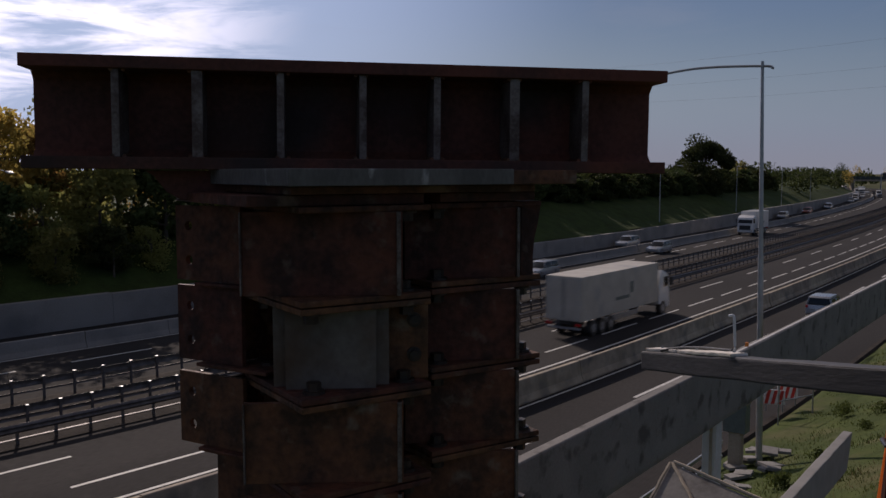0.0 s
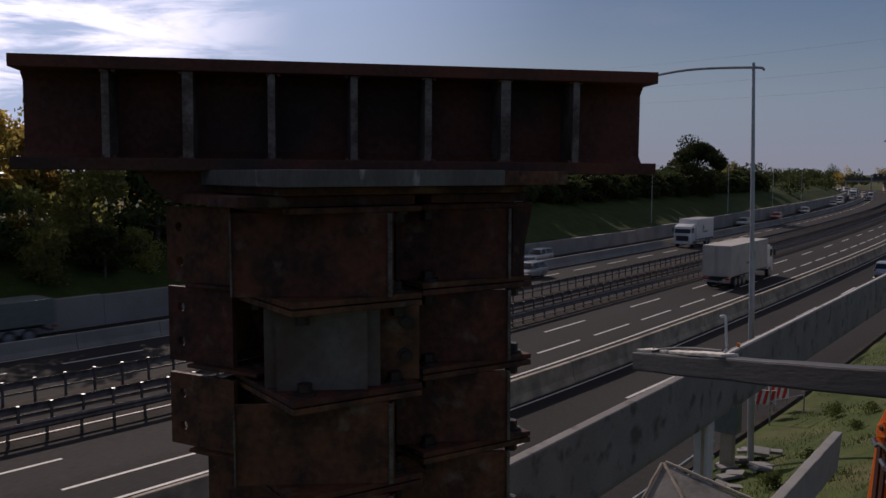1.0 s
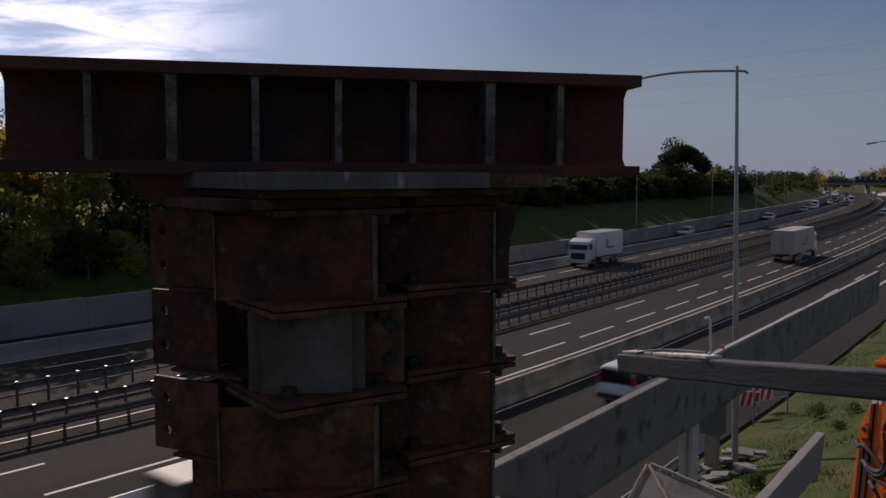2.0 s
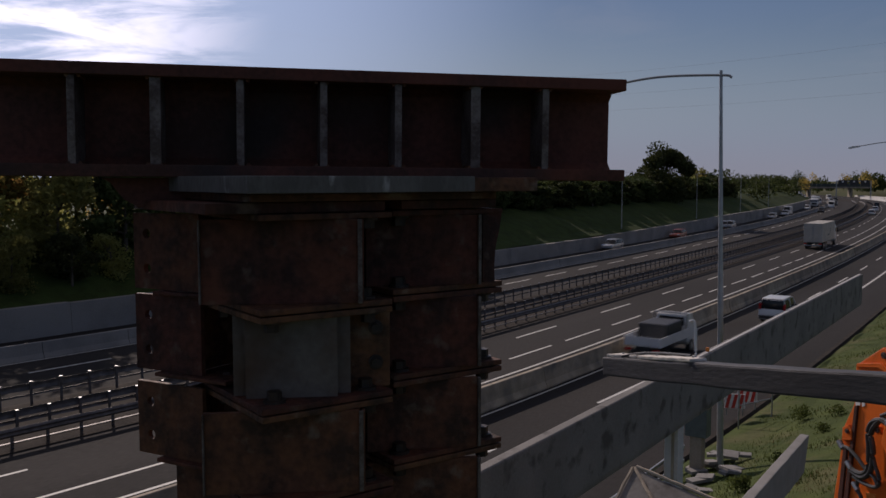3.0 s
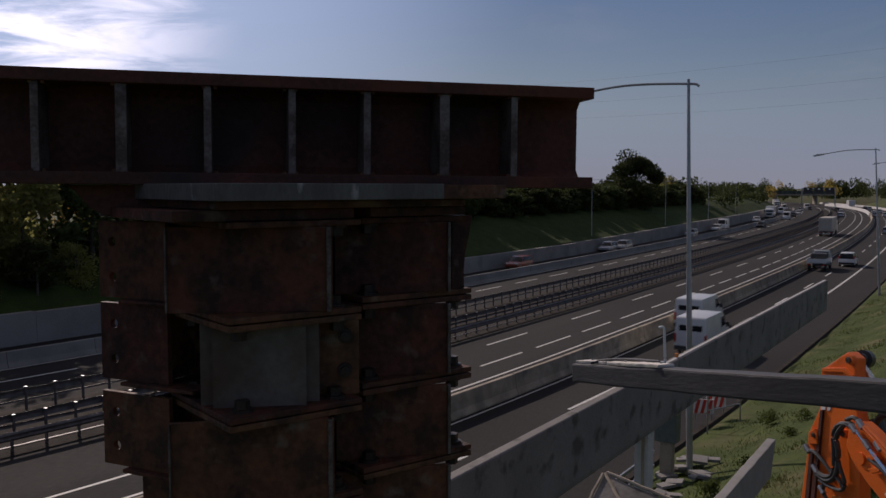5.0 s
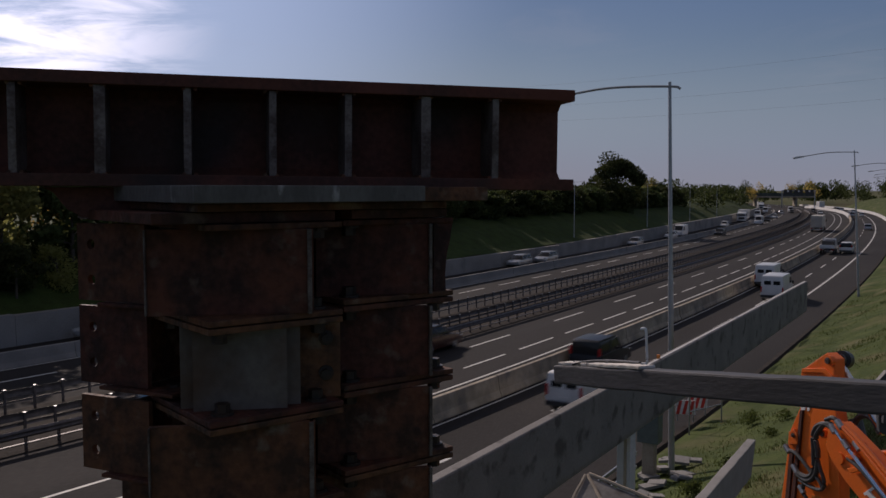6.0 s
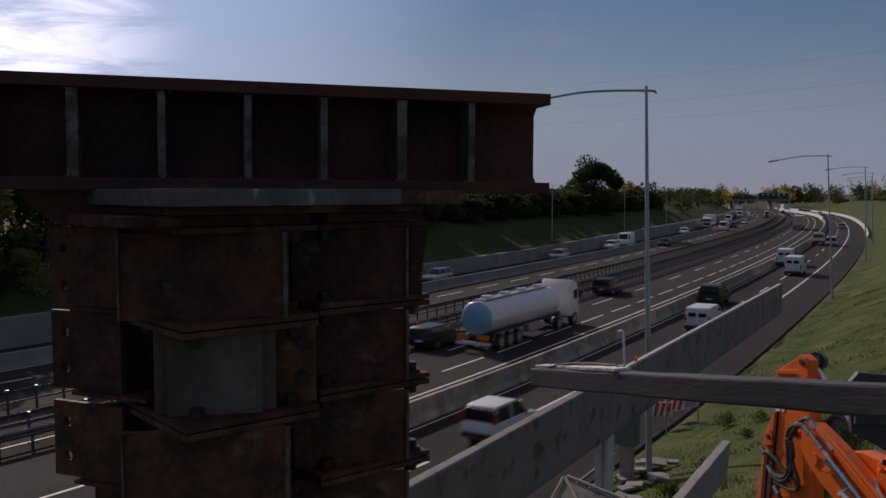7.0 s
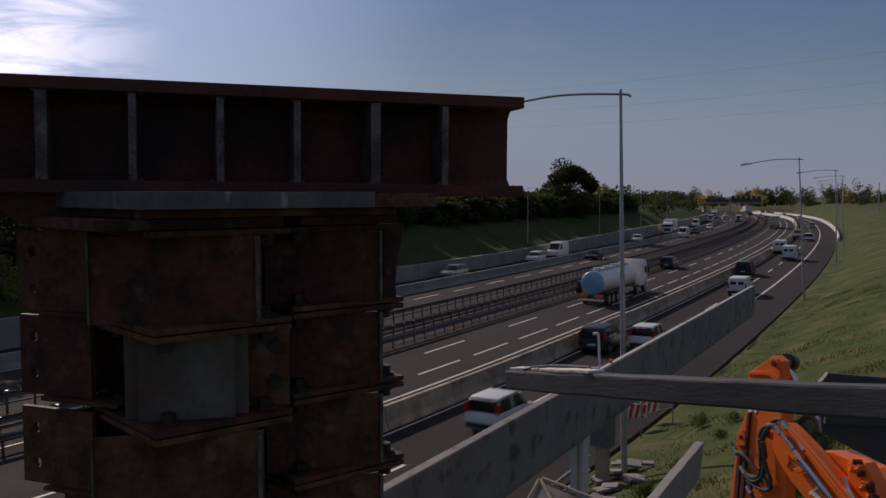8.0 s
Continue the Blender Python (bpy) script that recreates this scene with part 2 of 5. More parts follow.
def tube(bm, pts, r, seg=8):
    """A bent round bar through pts."""
    pts = [Vector(p) for p in pts]
    rings = []
    for i, p in enumerate(pts):
        d = (pts[min(i + 1, len(pts) - 1)] - pts[max(i - 1, 0)]).normalized()
        q = d.to_track_quat("Z", "Y")
        rings.append([bm.verts.new(p + q @ Vector((r * math.cos(2 * math.pi * k / seg), r * math.sin(2 * math.pi * k / seg), 0))) for k in range(seg)])
    for ra, rb in zip(rings, rings[1:]):
        for k in range(seg):
            bm.faces.new((ra[k], ra[(k + 1) % seg], rb[(k + 1) % seg], rb[k]))
    bm.faces.new(rings[0][::-1])
    bm.faces.new(rings[-1])
    return bm


def curve_pts(ctrl, n=6):
    """A smooth line through the control points."""
    c = [Vector(p) for p in ctrl]
    c = [2 * c[0] - c[1]] + c + [2 * c[-1] - c[-2]]
    out = []
    for i in range(1, len(c) - 2):
        for k in range(n):
            t = k / n
            out.append(0.5 * (2 * c[i] + (c[i + 1] - c[i - 1]) * t + (2 * c[i - 1] - 5 * c[i] + 4 * c[i + 1] - c[i + 2]) * t * t
                              + (3 * c[i] - c[i - 1] - 3 * c[i + 1] + c[i + 2]) * t ** 3))
    return out + [c[-2]]


def prism(bm, outline, depth, m=None, bevel=0.0):
    """An outline in x, z pulled along y from 0 to depth."""
    m = m or Matrix()
    fr = [bm.verts.new(m @ Vector((x, 0, z))) for x, z in outline]
    bk = [bm.verts.new(m @ Vector((x, depth, z))) for x, z in outline]
    faces = [bm.faces.new(fr), bm.faces.new(bk[::-1])]
    k = len(fr)
    for i in range(k):
        faces.append(bm.faces.new((fr[i], bk[i], bk[(i + 1) % k], fr[(i + 1) % k])))
    bmesh.ops.recalc_face_normals(bm, faces=faces)
    if bevel:
        bmesh.ops.bevel(bm, geom=list({e for f in faces for e in f.edges}), offset=bevel, segments=2, profile=0.6, affect="EDGES")
    return bm


def part(name, bm, material, parent=None, label="", smooth=False, m=None):
    me = bpy.data.meshes.new(name)
    bm.to_mesh(me)
    bm.free()
    me.materials.append(material)
    if smooth:
        for f in me.polygons:
            f.use_smooth = True
        me.set_sharp_from_angle(angle=radians(40))
    ob = new(name, me)
    ob.parent = parent
    if m:
        ob.matrix_basis = m
    return tagged(ob, label)


def thing(name, m, label, category, group="", kind=""):
    ob = new(name)
    ob.empty_display_size = 0.2
    ob.matrix_basis = m
    return tagged(ob, label, category, group, kind)


def B():
    return bmesh.new()


# ---------------------------------------------------------------- the road's line
STEP = 2.0
LINE = []


def lay_line():
    x, y, a = 0.0, -400.0, -0.087
    s = -400.0
    while s < 1100:
        LINE.append((x, y, a))
        bend = 0 if s < 14 else 1 / 413 if s < 49.9 else 0 if s < 58 else 1 / 2050 if s < 360 else 1 / 700 if s < 760 else 1 / 2500
        a += bend * STEP
        x, y, s = x - math.sin(a) * STEP, y + math.cos(a) * STEP, s + STEP
    k = round((54 + 400) / STEP)
    dx, dy, da = LINE[k][0], LINE[k][1] - 54, LINE[k][2]
    LINE[:] = [(x - dx, y - dy, a - da) for x, y, a in LINE]


lay_line()


def rd(s, o, z=0.0):
    """The place s metres along the road, o to the right of its axis."""
    k = max(0.0, min((s + 400) / STEP, len(LINE) - 1.001))
    i = int(k)
    f = k - i
    x, y, a = (LINE[i][j] * (1 - f) + LINE[i + 1][j] * f for j in range(3))
    return Vector((x + math.cos(a) * o, y + math.sin(a) * o, z))


def rd_turn(s):
    k = max(0.0, min((s + 400) / STEP, len(LINE) - 1.001))
    i = int(k)
    return math.degrees(LINE[i][2] * (1 - k + i) + LINE[i + 1][2] * (k - i))


def sweep(bm, profile, s0, s1, step=8.0, closed=True):
    """A cross-section (offset, height) drawn along the road."""
    n = max(1, round((s1 - s0) / step))
    rings = [[bm.verts.new(rd(s0 + (s1 - s0) * i / n, o, z)) for o, z in profile] for i in range(n + 1)]
    k = len(profile)
    fs = []
    for ra, rb in zip(rings, rings[1:]):
        for j in range(k if closed else k - 1):
            fs.append(bm.faces.new((ra[j], ra[(j + 1) % k], rb[(j + 1) % k], rb[j])))
    if closed:
        fs += [bm.faces.new(rings[0]), bm.faces.new(rings[-1])]
    bmesh.ops.recalc_face_normals(bm, faces=fs)
    return bm


def sheet_up(ob):
    """Turns an open sheet's faces to the sky."""
    me = ob.data
    if sum(p.normal.z for p in me.polygons) < 0:
        me.flip_normals()
    return ob


def structure(name, bm, material, label, category):
    return tagged(part(name, bm, material, None, label), "", category, "", "structure")


# ---------------------------------------------------------------- ground and road
bm = B()
bmesh.ops.create_grid(bm, x_segments=8, y_segments=8, size=4500, matrix=Matrix.Translation((0, 400, -0.6)))
structure("ground", bm, FIELD, "flat fields reaching to the horizon", "ground")

bm = sweep(B(), [(-51.6, 0.0), (-9.7, 0.0)], -190, 1000, 6, False)
sheet_up(structure("road", bm, ASPHALT, "worn grey asphalt motorway with several carriageways", "road"))

bank = [(-9.75, -0.05), (-9.3, 0.12), (-7.5, 0.55), (-4, 2.1), (0, 3.6), (5, 5.0), (12, 5.8), (40, 6.0), (160, 5.0), (420, 1.0)]
bm = B()
sweep(bm, bank, -190, 480, 5, False)
bmesh.ops.subdivide_edges(bm, edges=[e for e in bm.edges if e.calc_length() < 6], cuts=1)
for v in bm.verts:
    if v.co.x > -9.4:
        v.co.z += 0.22 * noise.noise(v.co * 0.35) + 0.3 * noise.noise(v.co * 0.08)
sheet_up(structure("grass_bank", bm, GRASS, "green grass bank with dry patches rising beside the motorway", "grass bank"))

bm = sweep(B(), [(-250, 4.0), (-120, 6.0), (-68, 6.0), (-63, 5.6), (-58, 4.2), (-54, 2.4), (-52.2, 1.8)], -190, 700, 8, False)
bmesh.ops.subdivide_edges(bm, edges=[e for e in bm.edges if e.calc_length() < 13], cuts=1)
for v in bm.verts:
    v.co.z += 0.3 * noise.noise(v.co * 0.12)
sheet_up(structure("far_bank", bm, ROUGH_GRASS, "grass bank behind the motorway wall, coloured dark for tree shade", "grass bank"))


def marks(name, label, offsets, s0, s1, dash=None, period=12.0, start=0.0, width=0.17):
    bm = B()
    for o in offsets:
        if dash is None:
            sweep(bm, [(o - width / 2, 0.006), (o + width / 2, 0.006)], s0, s1, 4, False)
        else:
            s = s0 + start
            while s < s1:
                sweep(bm, [(o - width / 2, 0.006), (o + width / 2, 0.006)], s, s + dash, 5, False)
                s += period
    ob = tagged(part(name, bm, PAINT, None, label), "", "road marking", "", "structure")
    return sheet_up(ob)


marks("lane_marking", "white broken line between the near slip lanes", [-15.83], -30, 420, 5.5, 14.1, 8.5)
marks("lane_marking", "white broken line between fast lanes", [-27.1], -33, 420, 5.7, 13.1, 1.6, 0.16)
marks("lane_marking", "white closely broken lane line", [-24.1], -30, 420, 5.2, 7.2, 6.2, 0.16)
marks("lane_marking", "white broken line on the oncoming carriageway", [-42.1], -30, 420, 5.2, 8.4, 1.0, 0.18)
marks("lane_marking", "white broken line beyond the low wall", [-48.8], -30, 420, 4.9, 13.5, 3.0, 0.18)
marks("edge_line", "white solid edge line of the slip road", [-13.25], -60, 600, width=0.22)
marks("edge_line", "white solid edge line by the median", [-44.9, -22.12], -60, 600, width=0.16)
marks("edge_line", "thin white edge line at the foot of the barrier", [-18.75], -60, 420, width=0.12)


# ---------------------------------------------------------------- barriers
def jersey(o, s0, s1, length, height, name, label, material, group, base=0.32, top=0.11):
    """Precast barrier pieces, end to end."""
    root = thing(name, pose(0, 0, 0), label, "barrier", "", "structure")
    s = s0
    prof = [(-base, 0), (base, 0), (base, 0.08), (base * 0.62, 0.33), (top, height - 0.03), (top - 0.03, height), (-top + 0.03, height),
            (-top, height - 0.03), (-base * 0.62, 0.33), (-base, 0.08)]
    while s < s1:
        bm = B()
        jig = random.uniform(-0.025, 0.025)
        sweep(bm, [(o + jig + x, z + random.uniform(-0.012, 0.006) * (z > 0.5)) for x, z in prof], s + 0.02, s + length - 0.02, 6, True)
        part("barrier_block", bm, material, root)
        s += length
    return root


jersey(-19.35, -12, 330, 6.0, 1.02, "concrete_barrier", "weathered concrete barrier between the carriageways, joint by joint", CONCRETE, "")
jersey(-45.3, -24, 420, 6.0, 0.95, "low_concrete_barrier", "low pale concrete barrier beyond the oncoming lanes", WALL_CONCRETE, "")

# pale upper kerb wall on the outside of the bend
root = thing("bend_wall", pose(0, 0, 0), "pale concrete wall on the outside of the far bend", "barrier", "", "structure")
for i in range(60):
    s = 205 + i * 6.0
    part("wall_block", sweep(B(), [(-9.5, 0), (-9.0, 0), (-9.1, 1.0), (-9.4, 1.0)], s, s + 5.96, 6, True), WHITE_WALL, root)
root = thing("bend_barrier", pose(0, 0, 0), "pale concrete barrier along the far bend", "barrier", "", "structure")
for i in range(30):
    s = 331 + i * 6.0
    part("wall_block", sweep(B(), [(-19.9, 0), (-19.2, 0), (-19.4, 1.1), (-19.7, 1.1)], s, s + 5.96, 6, True), WHITE_WALL, root)

# retaining wall in long panels with a coping
root = thing("retaining_wall", pose(0, 0, 0), "long grey concrete retaining wall at the foot of the bank", "wall", "", "structure")
for i in range(44):
    s = -40 + i * 10.0
    top = float(np.interp(s, (25, 40, 110, 150, 190), (2.02, 1.84, 1.75, 2.1, 2.4)))
    part("wall_panel", sweep(B(), [(-52.2, 0), (-51.5, 0), (-51.6, top), (-52.2, top)], s + 0.015, s + 9.985, 5, True), WALL_CONCRETE, root)


def guardrail(o, side, s0, s1, name, label, rails, top, gap=1.45, mat_rail=DARK_RAIL, posts_to=140):
    """Posts with W-shaped rails; side: which way the rails stand off."""
    root = thing(name, pose(0, 0, 0), label, "guardrail", "", "structure")
    for z, half in rails:
        w = [(0.0, -0.15), (0.05, -0.12), (0.08, -0.07), (0.03, -0.02), (0.03, 0.02), (0.08, 0.07), (0.05, 0.12), (0.0, 0.15), (-0.006, 0.15),
             (0.02, 0.03), (0.02, -0.03), (-0.006, -0.15)]
        part("rail", sweep(B(), [(o + side * (0.1 + x), z + dz * half / 0.15) for x, dz in w], s0, s1, 8, True), mat_rail, root)
    n = int((posts_to - s0) / gap)
    bm = B()
    box(bm, (0, 0, top / 2), (0.07, 0.11, top), None, 0.008)
    post = part("post", bm, DARK_RAIL, root)
    cap = box(B(), (0, 0, top + 0.015), (0.13, 0.12, 0.025))
    cap = part("post_cap", cap, GALV, post, "bright post cap")
    cap_mesh = cap.data
    mesh = post.data
    for i in range(n):
        if i:
            post = new("post", mesh)
            post.parent = root
            cap = new("post_cap", cap_mesh)
            cap.parent = post
        s = s0 + i * gap
        post.matrix_basis = Matrix.Translation(rd(s, o)) @ pose(0, 0, 0, 0, 0, rd_turn(s))
    bm = B()
    s = s0 + n * gap
    while s < s1:
        p = rd(s, o)
        box(bm, (p.x, p.y, top / 2), (0.08, 0.1, top))
        s += gap
    tagged(part("far_posts", bm, DARK_RAIL, root), kind="stuff")
    return root


guardrail(-29.75, 1, -6, 420, "median_guardrail", "dull steel guardrail with a low tube and a high rail along the median", ((0.27, 0.035), (0.66, 0.17)), 0.72)
guardrail(-32.3, -1, -6, 420, "median_guardrail", "dull steel guardrail in the middle of the median", ((0.62, 0.16), (0.3, 0.08)), 0.76)
guardrail(-35.4, -1, -6, 420, "median_guardrail", "tall steel guardrail with open rails beside the oncoming lanes", ((0.5, 0.045), (0.88, 0.15)), 1.1, 1.5)
bm = sweep(B(), [(-36.1, 0.02), (-35.6, 0.1), (-30.2, 0.1), (-29.3, 0.02)], -60, 700, 8, False)
sheet_up(structure("median", bm, MEDIAN_SOIL, "dark bare median strip between guardrails", "median"))
bm = sweep(B(), [(-10.0, 0.0), (-9.96, 0.1), (-9.7, 0.12), (-9.6, 0.0)], -60, 520, 8, True)
structure("kerb", bm, MEDIAN_SOIL, "low dark kerb at the edge of the grass", "kerb")


# ---------------------------------------------------------------- lamps and poles
def street_lamp(m, height=13.4, arm=4.6, label="tall galvanised street lamp with one long curved arm", group="street lamps"):
    root = thing("street_lamp", m, label, "street lamp", group)
    bm = B()
    rod(bm, (0, 0, 0), (0, 0, height * 0.55), 0.11, 0.085, 14)
    rod(bm, (0, 0, height * 0.55), (0, 0, height + 0.15), 0.075, 0.05, 14)
    part("pole", bm, POLE, root, "", True)
    bm = B()
    rod(bm, (0, 0, 0), (0, 0, 0.12), 0.26, 0.26, 16)
    rod(bm, (0, 0, 0.1), (0, 0, 0.5), 0.14, 0.13, 16)
    part("base_collar", bm, GALV, root)
    bm = B()
    tube(bm, curve_pts([(0.35, 0, height - 0.1), (0, 0, height), (-arm * 0.5, 0, height + 0.12), (-arm, 0, height - 0.08)], 6), 0.04, 8)
    part("arm", bm, POLE, root, "", True)
    bm = B()
    prism(bm, [(-0.95, -0.06), (-0.8, -0.12), (0.0, -0.07), (0.08, 0.0), (0.0, 0.07), (-0.6, 0.08), (-0.9, 0.02)], 0.34, pose(-arm + 0.05, -0.17, height - 0.08, 0, -4, 0), 0.02)
    part("lamp_head", bm, WHITE_SIGN, root, "flat pale grey lamp head")
    return root


def lamps():
    first = street_lamp(pose(-8.43, 28.4, 0.0, 0, -1.3, 0), 13.35, 4.35, label="tall galvanised street lamp beside the concrete girder")
    for s, o, z in ((87, -8.75, 0.0), (137, -8.4, 0.2), (180, -8.3, 0.2), (225, -8.3, 0.2), (275, -8.3, 0.2)):
        ob = copy_thing(first, Matrix.Translation(rd(s, o, z)) @ pose(0, 0, 0, 0, -3.2 if s == 87 else -1.8, rd_turn(s)))
        tagged(ob, "tall galvanised street lamp with a curved arm on the grass verge")
    for s, o in ((22, -53.2), (75, -53.2), (131, -67.0 + 13.5), (174, -53.5), (215, -53.5), (255, -53.5)):
        ob = copy_thing(first, Matrix.Translation(rd(s, o, 2.0 if s != 22 else 1.0)) @ pose(0, 0, 0, 0, 0, rd_turn(s) + 180) @ Matrix.Scale(0.68, 4))
        ob.scale = (0.68, 0.68, 0.68)
        tagged(ob, "slim street lamp on the bank behind the retaining wall", group="street lamps behind the wall")


lamps()


# ---------------------------------------------------------------- trees
def leaf_crown(bm, blobs, count, size, rng):
    """Many small leaf sprays scattered in and around rounded masses."""
    for _ in range(count):
        c, r = rng.choice(blobs)
        d = Vector((rng.gauss(0, 1), rng.gauss(0, 1), rng.gauss(0, 1))).normalized()
        p = Vector(c) + Vector((d.x * r[0], d.y * r[1], d.z * r[2])) * (rng.random() ** 0.4) * rng.uniform(0.8, 1.12)
        q = Euler((rng.uniform(0, 6.3), rng.uniform(0, 6.3), rng.uniform(0, 6.3))).to_matrix()
        s = size * rng.uniform(0.5, 1.3)
        a = [bm.verts.new(p + q @ Vector(w) * s) for w in ((-0.5, 0, 0), (0, -0.28, 0.08), (0.5, 0, 0), (0, 0.28, 0.08))]
        bm.faces.new(a)
    return bm


def tree(seed, height, spread, leafmat, label, shape="round", dome=0, leaves=3300, leaf=0.64, low=0.02):
    rng = random.Random(seed)
    root = thing("tree", pose(0, 0, -50), label, "tree")
    bm = B()
    top = Vector((rng.uniform(-0.4, 0.4), rng.uniform(-0.4, 0.4), height * 0.72))
    rod(bm, (0, 0, -0.8), top * 0.5, height * 0.022, height * 0.014, 8)
    rod(bm, top * 0.5, top, height * 0.014, height * 0.004, 7)
    blobs = []
    for i in range(rng.randint(13, 17)):
        f = rng.uniform(low, 0.95)
        a = rng.uniform(0, 6.28)
        if shape == "tall":
            reach = spread * 0.5 * (1.1 - f) + 0.3
        else:
            reach = spread * (0.75 - abs(f - 0.45) * 0.8) * rng.uniform(0.5, 1.1)
        base = top * min(0.95, f * 0.85)
        tip = Vector((math.cos(a) * reach, math.sin(a) * reach, height * f))
        rod(bm, base, tip, height * 0.007, height * 0.002, 5)
        r = spread * rng.uniform(0.26, 0.5)
        blobs.append((tip, (r, r, r * rng.uniform(0.7, 1.0))))
    blobs += [(Vector((top.x, top.y, height * 0.8)), (spread * 0.45, spread * 0.45, height * 0.15)), (Vector((0, 0, height * 0.5)), (spread * 0.6, spread * 0.6, height * 0.3))]
    for i in range(dome):
        a, e = rng.uniform(0, 6.28), rng.uniform(0.0, 1.35)
        p = Vector((math.cos(a) * math.cos(e) * spread * 0.8, math.sin(a) * math.cos(e) * spread * 0.8, height * (0.48 + 0.38 * math.sin(e))))
        r = spread * rng.uniform(0.2, 0.32)
        blobs.append((p, (r, r, r * 0.8)))
        rod(bm, top * 0.6, p, height * 0.006, height * 0.002, 5)
    part("trunk", bm, BARK, root)
    part("crown", leaf_crown(B(), blobs, leaves, leaf, rng), leafmat, root)
    return root


def woods():
    kinds = [tree(1, 10, 3.8, LEAF, "dense green tree on the bank", leaves=2300, leaf=0.52), tree(2, 11.5, 4.2, LEAF, "broad green tree on the bank", leaves=2500, leaf=0.52),
             tree(3, 9.5, 3.6, LEAF_GOLD, "tree turning autumn yellow on the bank", leaves=2300, leaf=0.5), tree(4, 12, 3.8, LEAF, "tall green tree with an uneven crown", "tall", leaves=2300, leaf=0.52),
             tree(5, 8, 4.0, LEAF, "low bushy green tree on the bank", leaves=2300, leaf=0.52),
             tree(6, 10, 3.9, LEAF_DARK, "dense dark green tree above the bank", leaves=4200), tree(8, 11, 4.0, LEAF_DARK, "tall dark evergreen tree above the bank", "tall", leaves=4200),
             tree(9, 8, 4.0, LEAF_DARK, "low dark bushy tree above the bank", leaves=4200)]
    rng = random.Random(7)
    spots = []
    d = -40.0
    while d < 250:
        for o in (-64.5, -67.5, -71, -75) if d > 62 else (-62.5, -67.5) if len(spots) % 3 == 0 else (-62.5,):
            spots.append((d + rng.uniform(-1.6, 1.6), o + rng.uniform(-1.5, 1.5)))
        d += 4.4 if d < 62 else 3.2
    for d, o in spots:
        k = rng.choice((5, 6, 7, 7, 5, 5, 7) if d > 50 else (0, 2, 2, 4, 1, 2, 3))
        tall = rng.uniform(0.8, 1.05) * (0.9 if d < 36 else 1.08 if d < 62 else 0.8 if d < 105 else 0.5)
        wide = rng.uniform(0.95, 1.2) if d < 105 else rng.uniform(0.7, 0.95)
        ob = copy_thing(kinds[k], Matrix.Translation(rd(d, o, 5.7)) @ pose(0, 0, 0, 0, 0, rng.uniform(0, 360)))
        ob.scale = (wide, wide, tall)
        tagged(ob, group="trees on the far bank")
    for i in range(88):
        d = -38 + (i * 2.6 if i < 38 else 98.8 + (i - 38) * 4.0)
        near = d < 60
        low = near and i % 2
        o, z = (-55.2, 2.9) if low else (-58.6, 4.4) if near else (-62.8, 5.4)
        ob = copy_thing(kinds[(4, 7)[i % 3 == 0] if near else 7], Matrix.Translation(rd(d + rng.uniform(-1.5, 1.5), o + rng.uniform(-0.8, 0.8), z)) @ pose(0, 0, 0, 0, 0, rng.uniform(0, 360)))
        k = rng.uniform(0.38, 0.5) if low else rng.uniform(0.6, 0.85) if near else rng.uniform(0.28, 0.4)
        ob.scale = (k * 1.3, k * 1.3, k)
        tagged(ob, "low dark green bush at the foot of the wood", "bush", "bushes on the far bank")
        ob.name = "bush"
    big = tree(23, 11.8, 7.0, LEAF_DARK, "large round dark green tree above the bank", dome=22, leaves=14000, leaf=0.6)
    big.matrix_basis = Matrix.Translation(Vector((-67.5, 181, 5.0)))
    for i, k in enumerate(kinds):
        k.matrix_basis = Matrix.Translation(rd(256 + 6 * i, -76, 1.5))
    # woods beyond the bend and on the skyline
    for name, gold in (("far_woods", False), ("far_autumn_woods", True)):
        bm = B()
        for i in range(22 if gold else 320):
            if i % 2:
                s, left = rng.uniform(245, 800), rng.random() < 0.66
                p = rd(s, rng.choice((rng.uniform(-190, -62), rng.uniform(-68, -54.5))) if left else rng.uniform(10, 110) if s > 300 else rng.uniform(40, 120), 4.0)
                h, w, n = rng.uniform(5, 9) if left else rng.uniform(10, 15), rng.uniform(3, 6), 330
            else:
                a, d = radians(rng.uniform(-68, 14)), rng.uniform(620, 950)
                p, h, w, n = Vector((math.sin(a) * d, math.cos(a) * d, 1)), rng.uniform(8, 17), rng.uniform(8, 14), 330
            blobs = [(p + Vector((rng.uniform(-w, w) * 0.6, rng.uniform(-w, w) * 0.6, h * rng.uniform(0.2, 0.75))), (w * 0.6, w * 0.6, h * 0.3)) for _ in range(5)]
            leaf_crown(bm, blobs, n, w * 0.21, rng)
        tagged(part(name, bm, LEAF_GOLD if gold else LEAF_DARK, None, "distant woods beyond the bend" if not gold else "distant yellowing trees beyond the bend"), "", "trees", "", "stuff")


woods()


# ---------------------------------------------------------------- the steel stack
def h_section(bm, length, h, b, tf, tw, r=0.0):
    """An H profile along x, web upright, bottom at z = 0."""
    o = [(-b / 2, 0), (b / 2, 0), (b / 2, tf), (tw / 2 + r, tf), (tw / 2, tf + r), (tw / 2, h - tf - r), (tw / 2 + r, h - tf), (b / 2, h - tf),
         (b / 2, h), (-b / 2, h), (-b / 2, h - tf), (-tw / 2 - r, h - tf), (-tw / 2, h - tf - r), (-tw / 2, tf + r), (-tw / 2 - r, tf), (-b / 2, tf)]
    return prism(bm, o, length, pose(0, 0, 0, 0, 0, -90))


